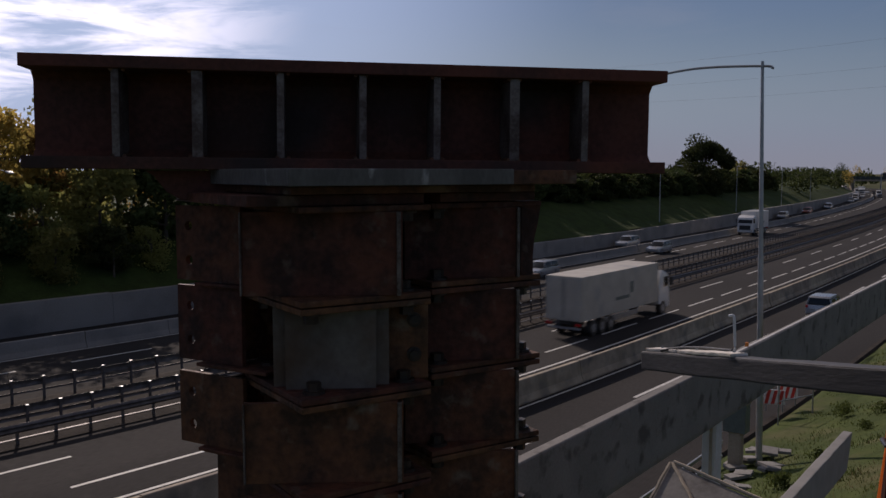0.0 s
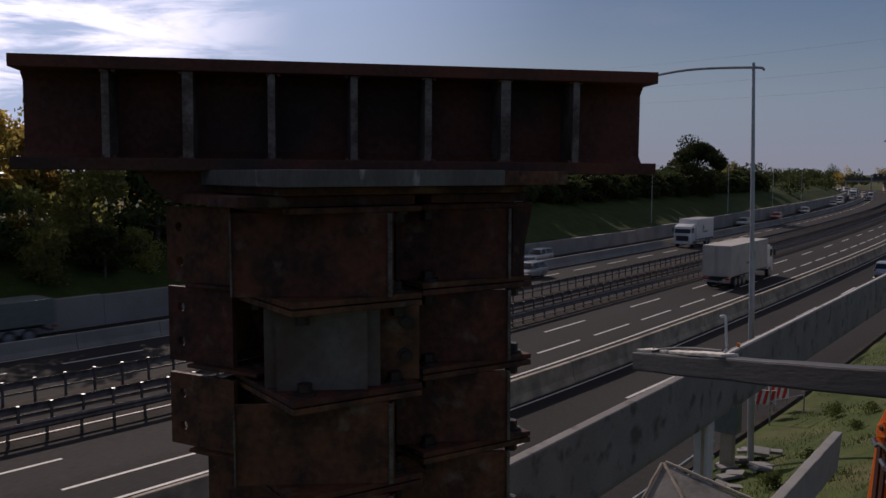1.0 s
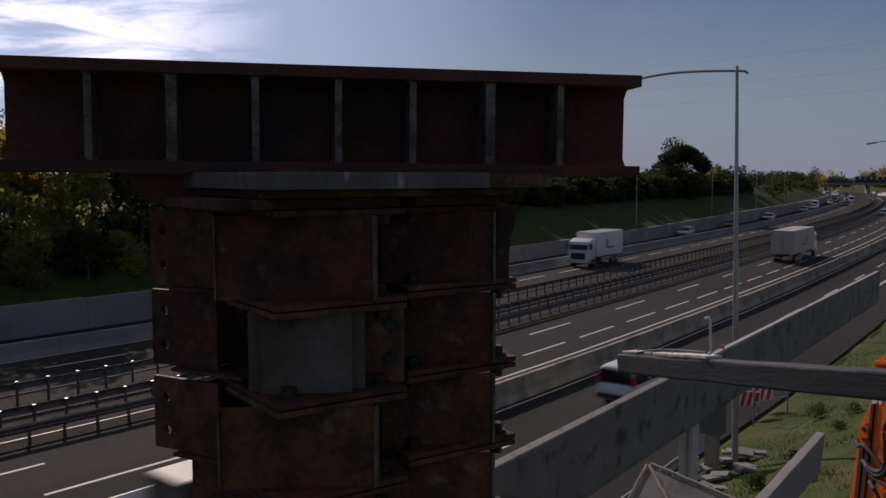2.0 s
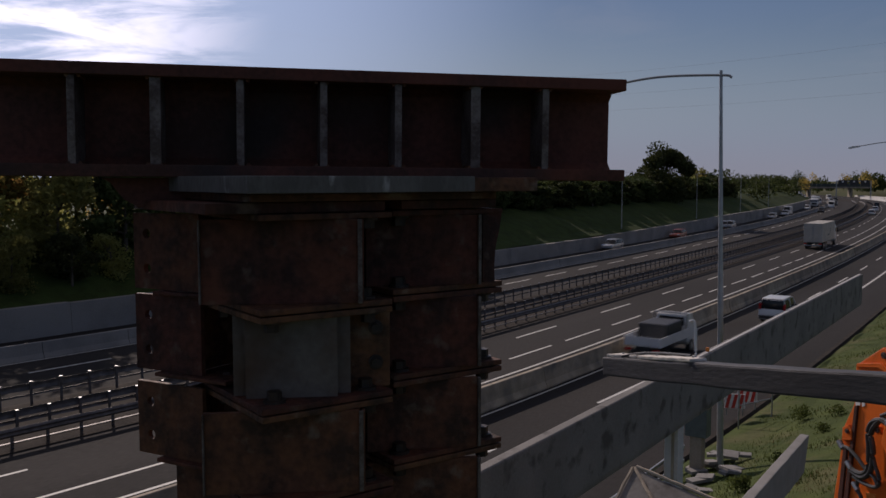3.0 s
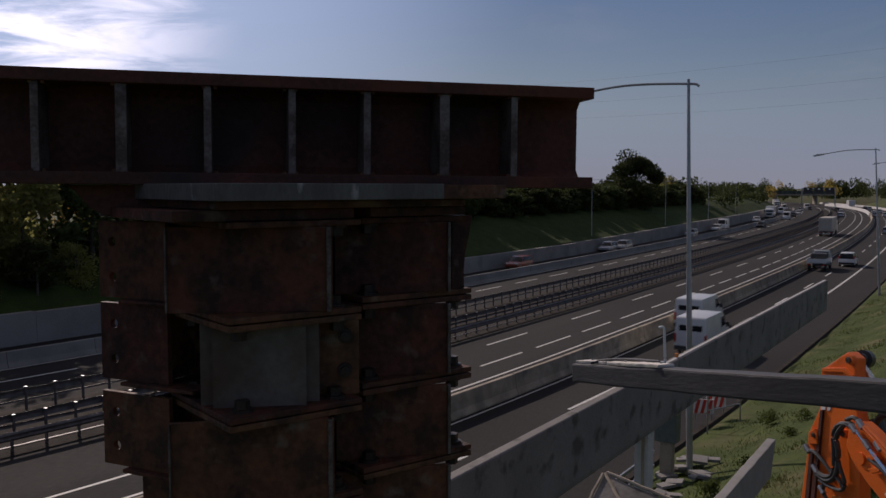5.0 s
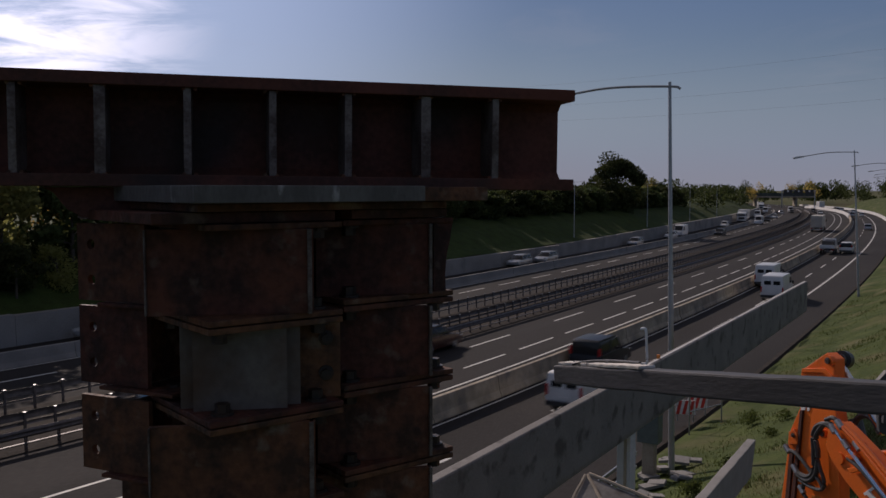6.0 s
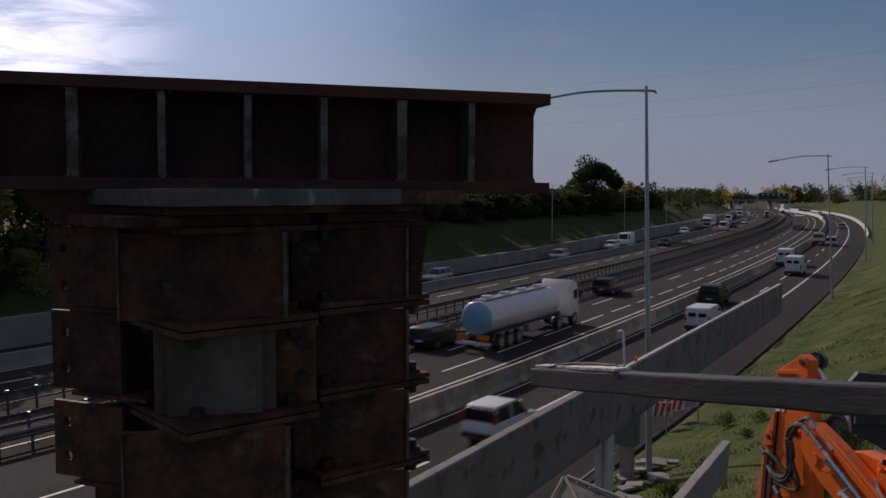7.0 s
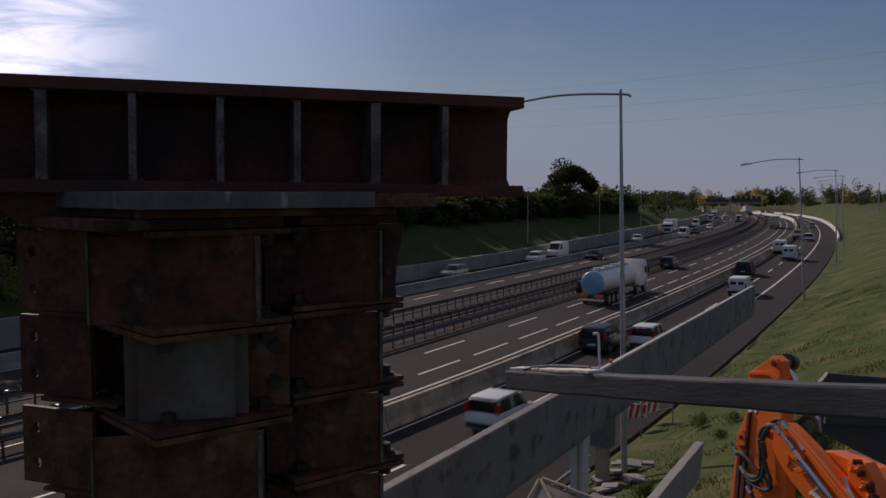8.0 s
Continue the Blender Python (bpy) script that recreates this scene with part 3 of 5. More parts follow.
def bolt(bm, p, axis="z", r=0.02, h=0.022):
    d = Vector((0, 0, 1)) if axis == "z" else axis
    p = Vector(p)
    rod(bm, p, p + d * 0.008, r * 1.5, r * 1.5, 14)
    rod(bm, p + d * 0.008, p + d * (0.008 + h), r, r, 6)
    return bm


def steel_beam():
    a = Vector((-1.156, 2.39, 0.011))
    turn = math.degrees(math.atan2(0.30, 1.84))
    length, h, b = 1.864, 0.313, 0.30
    root = thing("steel_beam", NEAR @ Matrix.Translation(a) @ pose(0, 0, 0, 0, math.degrees(0.0086), turn) @ pose(0, b / 2, 0),
                 "short heavy rusted steel beam with welded stiffeners lying on the stack", "steel beam")
    bm = h_section(B(), length, h, b, 0.035, 0.022, 0.024)
    bmesh.ops.bevel(bm, geom=[e for e in bm.edges if e.calc_length() > 1], offset=0.002, segments=1, affect="EDGES")
    part("profile", bm, RUST_RED, root)
    for k, x in enumerate((0.254, 0.465, 0.706, 0.931, 1.156, 1.388, 1.607)):
        for side in (-1, 1):
            bm = B()
            c, w, t = 0.026, 0.125, 0.03 if k in (1, 5) else 0.021
            y0 = side * 0.013
            o = [(y0 + side * c, 0.035), (y0 + side * w, 0.035), (y0 + side * w, h - 0.035), (y0 + side * c, h - 0.035), (y0, h - 0.035 - c), (y0, 0.035 + c)]
            prism(bm, o, t, pose(x + t / 2 + random.uniform(-0.004, 0.004), 0, 0, 0, 0, 90 + random.uniform(-1.5, 1.5)), 0.0015)
            st = part("stiffener", bm, RUST_EDGE, root, "pale scraped steel stiffener")
            bm = B()
            for z in (0.037, h - 0.037):
                rod(bm, (x - 0.016, y0 + side * 0.03, z), (x - 0.016, y0 + side * w, z), 0.006, 0.006, 6)
                rod(bm, (x + 0.016, y0 + side * 0.03, z), (x + 0.016, y0 + side * w, z), 0.006, 0.006, 6)
            part("weld_seam", bm, RUST, st)


steel_beam()
STACK = NEAR @ pose(-0.36, 2.18, 0, 0, 0, 33)        # x along one side of the plates, y along the other


def flat_plate(name, x0, x1, y0, y1, z0, z1, material, parent, label="", bolts=()):
    bm = box(B(), ((x0 + x1) / 2, (y0 + y1) / 2, (z0 + z1) / 2), (x1 - x0, y1 - y0, z1 - z0), None, 0.003)
    ob = part(name, bm, material, parent, label)
    for x, y, up in bolts:
        bm = B()
        bolt(bm, (x, y, z1 if up > 0 else z0), Vector((0, 0, up)))
        part("bolt", bm, BOLT, ob)
    return ob


def bearing():
    root = thing("bearing_plate", STACK, "thick scuffed grey steel bearing plate under the beam", "steel plate")
    flat_plate("plate", -0.07, 0.60, -0.10, 0.50, -0.034, 0.009, PLATE_STEEL, root)
    flat_plate("rusty_plate", 0.602, 0.84, -0.09, 0.50, -0.034, 0.006, RUST, root, "rusty brown plate")
    root = thing("packing_plates", STACK, "rusty steel packing plates on top of the stack", "steel plate")
    flat_plate("plate", -0.03, 0.74, -0.02, 0.55, -0.056, -0.036, RUST, root)
    flat_plate("plate", -0.13, 0.38, 0.02, 0.62, -0.086, -0.058, RUST, root)
    flat_plate("plate", 0.44, 0.78, 0.03, 0.5, -0.084, -0.058, RUST, root)
    root = thing("haunch_block", NEAR @ pose(-0.80, 2.52, -0.045, 0, 0, 9.2), "rusted tapered steel block under the beam", "steel block")
    bm = prism(B(), [(-0.06, 0.05), (-0.035, 0.035), (0.0, -0.012), (0.04, -0.035), (0.3, -0.035), (0.3, 0.05)], 0.26, None, 0.003)
    part("block", bm, RUST_RED, root)


bearing()


def hole_plate(bm, w, h, t, holes, r, m):
    """An upright plate in x, z with round holes cut through it; the first corner at the origin."""
    seg = 16
    cuts = sorted(holes, key=lambda p: p[1])
    edges = [0.0] + [(a[1] + b[1]) / 2 for a, b in zip(cuts, cuts[1:])] + [h]
    for (cx, cz), z0, z1 in zip(cuts, edges, edges[1:]):
        ring, rim = [], []
        for k in range(seg):
            a = 2 * math.pi * (k + 0.5) / seg
            dx, dz = math.cos(a), math.sin(a)
            f = min(((w - cx) if dx > 0 else cx) / max(1e-6, abs(dx)), ((z1 - cz) if dz > 0 else (cz - z0)) / max(1e-6, abs(dz)))
            ring.append((cx + r * dx, cz + r * dz))
            rim.append([cx + f * dx, cz + f * dz])
        for x, z in ((0, z0), (w, z0), (w, z1), (0, z1)):
            k = min(range(seg), key=lambda i: (rim[i][0] - x) ** 2 + (rim[i][1] - z) ** 2)
            rim[k] = [x, z]
        vs = [[bm.verts.new(m @ Vector((x, y, z))) for x, z in pts] for y in (0, t) for pts in (ring, rim)]
        fi, fo, bi, bo = vs
        for k in range(seg):
            j = (k + 1) % seg
            bm.faces.new((fi[k], fo[k], fo[j], fi[j]))
            bm.faces.new((bi[k], bi[j], bo[j], bo[k]))
            bm.faces.new((fi[k], fi[j], bi[j], bi[k]))
            bm.faces.new((fo[k], bo[k], bo[j], fo[j]))
    bmesh.ops.recalc_face_normals(bm, faces=bm.faces)
    return bm


def front_block(z1, z0, label, kind):
    """One block of the front column, between its two end plates."""
    root = thing("cribbing_block", STACK, label, "steel block", "blocks of the steel stack")
    t = 0.016
    corner = kind == "pipe"      # the front corner's bolts show only round the grey core
    flat_plate("end_plate", 0.0, 0.39, 0.0, 0.42, z1 - t, z1, RUST, root, bolts=((0.34, 0.05, -1), (0.05, 0.37, -1)) + ((0.05, 0.05, -1),) * corner)
    flat_plate("end_plate", 0.0, 0.39, 0.0, 0.42, z0, z0 + t, RUST, root, bolts=((0.33, 0.05, 1), (0.05, 0.36, 1)) + ((0.06, 0.06, 1),) * corner)
    za, zb = z0 + t, z1 - t
    if kind == "pipe":
        m = pose(0.19, 0.2, 0, 0, 0, -28)
        bm = box(B(), (-0.005, -0.02, (za + zb) / 2), (0.315, 0.24, zb - za), m)
        bmesh.ops.bevel(bm, geom=[e for e in bm.edges if abs(e.verts[0].co.z - e.verts[1].co.z) > 0.1], offset=0.036, segments=6, affect="EDGES")
        part("core", bm, GREY_STEEL, root, "grey painted rounded steel core", True)
        side = part("side_plate", box(B(), (0.205, -0.03, (za + zb) / 2), (0.12, 0.012, zb - za), m, 0.002), RUST, root, "rust-stained bolted side plate")
        for z in (za + 0.07, zb - 0.05):
            part("bolt", bolt(B(), m @ Vector((0.225, -0.036, z)), (m.to_3x3() @ Vector((0.0, -1, 0))), 0.014, 0.014), BOLT, side)
    else:
        m = pose(0.166, 0.2, 0, 0, 0, -30)
        for y, nm in ((-0.13, "flange"), (0.14, "flange")):
            w = 0.43 if y < 0 else 0.4
            part(nm, box(B(), (0, y, (za + zb) / 2), (w, 0.019, zb - za), m, 0.002), RUST, root)
        part("web", box(B(), (0, 0.005, (za + zb) / 2), (0.014, 0.25, zb - za), m), RUST, root)
        # lit flange edges, put in as bars of paler steel
        part("edge_bar", box(B(), (0.205, -0.135, (za + zb) / 2), (0.012, 0.028, zb - za), m, 0.002), RUST_EDGE, root, "pale steel bar for the lit edge")
        part("edge_bar", box(B(), (-0.213, -0.138, (za + zb) / 2), (0.005, 0.026, zb - za - 0.004), m, 0.001), RUST_EDGE, root, "pale steel bar for the lit edge")


def side_block(z1, z0, label):
    """A block of the right-hand column: an H piece between end plates."""
    root = thing("cribbing_block", STACK @ pose(0.43, 0.06, 0), label, "steel block", "blocks of the steel stack")
    t = 0.016
    flat_plate("end_plate", 0.0, 0.40, 0.0, 0.38, z1 - t, z1, RUST, root, bolts=((0.36, 0.05, -1), (0.05, 0.05, -1)))
    flat_plate("end_plate", 0.0, 0.40, 0.0, 0.38, z0, z0 + t, RUST, root, bolts=((0.36, 0.05, 1), (0.05, 0.05, 1)))
    za, zb = z0 + t, z1 - t
    m = pose(0.185, 0.16, 0, 0, 0, -24)
    for y in (-0.125, 0.125):
        part("flange", box(B(), (0, y, (za + zb) / 2), (0.345, 0.018, zb - za), m, 0.002), RUST, root)
    part("web", box(B(), (0, 0, (za + zb) / 2), (0.014, 0.23, zb - za), m), RUST, root)
    part("back_plate", box(B(), (0.17, 0.33, (za + zb) / 2), (0.5, 0.014, zb - za), None, 0.002), RUST, root)
    if z1 > -0.1:
        o = [(0.33, zb), (0.405, zb), (0.396, zb - 0.05), (0.382, zb - 0.1), (0.376, zb - 0.16), (0.378, za), (0.33, za)]
        part("flared_plate", prism(B(), o, 0.014, pose(0, 0.01, 0), 0.001), RUST, root)
    # paler bar in place of the light on this flange's edge
    part("edge_bar", box(B(), (0.169, -0.13, (za + zb) / 2), (0.01, 0.03, zb - za), m, 0.002), RUST_EDGE, root, "pale steel bar for the lit edge")


def wing_block(z1, z0, label):
    """A block of the left-hand column with a holed flange turned to the front."""
    root = thing("cribbing_block", NEAR @ pose(-0.80, 2.60, 0, 0, 0, -30), label, "steel block", "blocks of the steel stack")
    h = z1 - z0
    bm = hole_plate(B(), 0.255, h, 0.016, [(0.052, h * 0.27), (0.052, h * 0.73)], 0.0145, pose(0, 0, z0))
    part("holed_flange", bm, RUST, root)
    part("web", box(B(), (0.2, 0.13, (z0 + z1) / 2), (0.014, 0.24, h), None, 0.002), RUST, root)
    part("back_flange", box(B(), (0.2, 0.255, (z0 + z1) / 2), (0.2, 0.016, h), None, 0.002), RUST, root)
    flat_plate("end_plate", 0.09, 0.36, -0.02, 0.24, z0 - 0.013, z0 - 0.002, RUST, root)


front_block(-0.088, -0.345, "rusted flanged steel block below the bearing plate", "h")
front_block(-0.349, -0.600, "steel block with a grey painted round core", "pipe")
front_block(-0.604, -0.858, "rusted flanged steel block with pale edge bars", "h")
front_block(-0.862, -1.116, "rusted flanged steel block low in the stack", "h")
side_block(-0.088, -0.330, "rusted steel block with blotchy mill scale")
side_block(-0.334, -0.578, "dark rusted steel block in the stack")
side_block(-0.582, -0.826, "rusted steel block with pale concrete dust")
side_block(-0.830, -1.074, "rusted steel block low in the stack")
wing_block(-0.098, -0.320, "rusted steel block with two bolt holes in its flange")
wing_block(-0.336, -0.560, "rusted steel block with two bolt holes in its flange")
wing_block(-0.598, -0.816, "rusted steel block with two bolt holes in its flange")
root = thing("cribbing_block", NEAR @ pose(-0.70, 2.60, 0, 0, 0, -30), "rusted steel block under the holed blocks", "steel block", "blocks of the steel stack")
part("body", box(B(), (0.14, 0.12, -0.96), (0.26, 0.24, 0.26), None, 0.003), RUST, root)
flat_plate("end_plate", -0.04, 0.3, -0.04, 0.26, -1.115, -1.1, RUST, root)

# pier under the stack
bm = box(B(), (0.36, 0.2, -4.6), (0.8, 0.56, 6.94), None, 0.02)
ob = part("pier", bm, GIRDER_CONCRETE, None, "concrete pier that carries the steel stack", m=STACK)
tagged(ob, "", "pier", "", "structure")


# ---------------------------------------------------------------- girder, timbers and clutter by the pole
def girder():
    root = thing("concrete_girder", pose(-6.0, 0, 0), "long precast concrete girder on props beside the motorway", "girder")
    o = [(-0.16, 6.13), (0.0, 6.13), (0.02, 6.11), (0.02, 4.95), (0.0, 4.85), (-0.55, 4.85), (-0.6, 4.92), (-0.2, 5.1)]
    bm = prism(B(), o, 52.0, pose(0, -13, 0), 0.015)
    part("beam", bm, GIRDER_CONCRETE, root)
    # paler strip that draws the sunlit top edge on the far stretch
    part("top_strip", prism(B(), [(-0.1, 6.133), (-0.03, 6.133), (-0.035, 6.142), (-0.095, 6.142)], 21.0, pose(0, 17.8, 0)), WHITE_WALL, root, "pale strip put in for the sunlit top edge")
    for y in (17.7, -9.0):
        part("prop", box(B(), (-0.24, y, 2.57), (0.3, 0.36, 4.55), None, 0.02), WHITE_WALL, root, "pale concrete prop")
    # drooping end board
    bm = prism(B(), [(-0.03, 4.85), (0.03, 4.85), (0.03, 3.6), (-0.03, 3.6)], 0.12, pose(-0.2, 17.5, 0))
    part("strut", bm, CONCRETE, root)
    return root


girder()


BAR_A, BAR_B = Vector((0.826, 3.43, -0.751)), Vector((1.246, 1.691, -0.446))
BAR = NEAR @ Matrix.Translation(BAR_A) @ (BAR_B - BAR_A).normalized().to_track_quat("X", "Z").to_matrix().to_4x4()


def timber_bar():
    root = thing("timber_bar", BAR, "dark grey weathered timber bar across the scaffold", "timber")
    bm = box(B(), (1.05, 0, 0), (2.1, 0.072, 0.074), None, 0.007)
    bmesh.ops.subdivide_edges(bm, edges=[e for e in bm.edges if e.calc_length() > 1], cuts=24)
    for v in bm.verts:
        v.co += Vector((0, 0.004 * noise.noise(v.co * 5), 0.004 * noise.noise(v.co * 4 + Vector((9, 0, 0)))))
    part("bar", bm, TIMBER, root)
    for x in (0.1, 0.21, 0.36, 0.6):
        part("nail_head", rod(B(), (x, 0.01, 0.05), (x, 0.01, 0.056), 0.005, 0.005, 8), GALV, root, "bright nail head")


timber_bar()


def near_clutter():
    # pale boards lying on the bar's end
    rng = random.Random(21)
    for x0, x1, dy, turn in ((0.03, 0.25, 0.006, 2.0), (0.29, 0.66, 0.0, -1.2)):
        root = thing("pale_board", BAR @ pose(x0, dy, 0.037, 0, 0, turn), "short pale sawn board lying on the dark timber bar", "board", "boards on the bar")
        bm = box(B(), ((x1 - x0) / 2, 0, 0.007), (x1 - x0, 0.062, 0.012), None, 0.003)
        bmesh.ops.subdivide_edges(bm, edges=[e for e in bm.edges if e.calc_length() > 0.1], cuts=12)
        for v in bm.verts:
            v.co += Vector((0.006 * noise.noise(v.co * 40), 0.005 * noise.noise(v.co * 22 + Vector((x0 * 9, 0, 0))), 0.002 * rng.random()))
        part("board", bm, PALE_TIMBER, root)
    root = thing("loose_cable", BAR, "black cable lying over the timber bar", "cable")
    part("cable", tube(B(), curve_pts([(0.17, -0.034, 0.045), (0.23, 0.0, 0.055), (0.36, 0.03, 0.058), (0.55, 0.034, 0.054)], 5), 0.005), RUBBER, root)
    # grey plank pointing outwards
    p, e = Vector((1.905, 4.0, -1.245)), Vector((1.04, 2.8, -1.22))
    d = (e - p).normalized()
    root = thing("concrete_plank", NEAR @ Matrix.Translation(p) @ d.to_track_quat("X", "Z").to_matrix().to_4x4(), "narrow grey concrete plank jutting out over the grass", "plank")
    bm = prism(B(), [(0.0, 0.03), (1.5, 0.03), (1.5, -0.13), (0.09, -0.13)], 0.04, pose(0, -0.02, 0), 0.004)
    bmesh.ops.subdivide_edges(bm, edges=[x for x in bm.edges if x.calc_length() > 0.5], cuts=30)
    for v in bm.verts:
        v.co += Vector((0, 0.002 * noise.noise(v.co * 11), 0.002 * noise.noise(v.co * 9)))
    part("plank", bm, WALL_CONCRETE, root)
    foot = root.matrix_basis @ Vector((1.42, 0, -0.125))
    root = thing("scaffold_post", Matrix.Translation(foot), "galvanised scaffold post under the concrete plank", "scaffold post", "scaffold posts")
    part("tube", rod(B(), (0, 0, -4.6), (0, 0, 0), 0.024, 0.024, 12), GALV, root)
    part("head_plate", box(B(), (0, 0, -0.004), (0.1, 0.1, 0.012), None, 0.002), GALV, root)
    # dark formwork panel beyond the bar's end
    root = thing("formwork_panel", NEAR @ pose(1.74, 2.74, -0.78, 0, 2, -9), "dark weathered formwork panel leaning by the bar", "panel")
    o = [(0.02, -0.04), (0.0, 0.13), (0.03, 0.17), (0.9, 0.13), (0.9, -0.36), (0.3, -0.17)]
    part("sheet", prism(B(), o, 0.025, None, 0.004), TIMBER, root)
    part("batten", box(B(), (0.45, -0.012, 0.02), (0.86, 0.022, 0.05), None, 0.004), TIMBER, root)
    foot = root.matrix_basis @ Vector((0.86, 0.04, 0.1))
    root = thing("scaffold_post", Matrix.Translation(foot), "galvanised scaffold post behind the formwork panel", "scaffold post", "scaffold posts")
    part("tube", rod(B(), (0, 0, -5.0), (0, 0, 0.25), 0.024, 0.024, 12), GALV, root)
    part("coupler", box(B(), (0, 0, -0.1), (0.07, 0.07, 0.09), None, 0.01), GALV, root)
    # slab under the girder
    root = thing("concrete_slab", pose(0, 0, 0), "grey concrete pier head with pale ridges on top", "pier head")
    c, r1, r2 = Vector((-2.96, 7.35, 7.4)), Vector((0.5, -0.11, -0.062)), Vector((-0.02, -1.0, -0.56))
    bm = B()
    c1, c2 = c + r1 * 3, c + r2 * 1.6
    c3 = c1 + r2 * 1.6
    up = [bm.verts.new(x) for x in (c, c1, c3, c2)]
    lo = [bm.verts.new(x - Vector((0, 0, 3.0))) for x in (c, c1, c3, c2)]
    bm.faces.new(up)
    bm.faces.new(lo[::-1])
    for i in range(4):
        bm.faces.new((up[i], lo[i], lo[(i + 1) % 4], up[(i + 1) % 4]))
    bmesh.ops.recalc_face_normals(bm, faces=bm.faces)
    bmesh.ops.bevel(bm, geom=list(bm.edges), offset=0.02, segments=2, affect="EDGES")
    part("slab", bm, GIRDER_CONCRETE, root)
    # pale bars put in for two sunlit edges, and one ridge across the top
    for p0, p1 in ((c, c + r1 * 2.9), (c, c + Vector((0.55, -0.55, -0.31))), (c, c + r2 * 1.5)):
        bm = B()
        d = (p1 - p0).normalized() * 0.03
        tube(bm, [p0 + d + (p1 - p0 - d) * f + Vector((0.008 * noise.noise((p0 + (p1 - p0) * f) * 15), 0, 0.008 + 0.006 * noise.noise((p0 + (p1 - p0) * f) * 9))) for f in [n / 16 for n in range(17)]], 0.016, 6)
        part("mortar_ridge", bm, CONCRETE, root, "pale bar for the lit rim and ridge")
    # bent pipe on the girder
    root = thing("bent_pipe", pose(-6.08, 18.4, 6.13), "white bent conduit pipe standing on the girder", "pipe")
    part("pipe", tube(B(), curve_pts([(-0.12, 0.0, 0.80), (-0.03, 0, 0.82), (0, 0, 0.74), (0.02, 0, 0.35), (0.03, 0, 0.08), (-0.05, 0, 0.04), (-0.45, -0.1, 0.03)], 5), 0.03), WHITE_PAINT, root)
    part("clamp", box(B(), (0.0, 0.9, 0.05), (0.07, 0.07, 0.1), None, 0.01), AMBER, root, "small yellow clamp")


near_clutter()


def ground_z(x, y):
    """The bank's height at a place."""
    o = x - rd(y, 0).x
    p = Vector((x, y, float(np.interp(o, [b[0] for b in bank], [b[1] for b in bank]))))
    return p.z + (0.22 * noise.noise(p * 0.35) + 0.3 * noise.noise(p * 0.08) if x > -9.4 else 0.0)


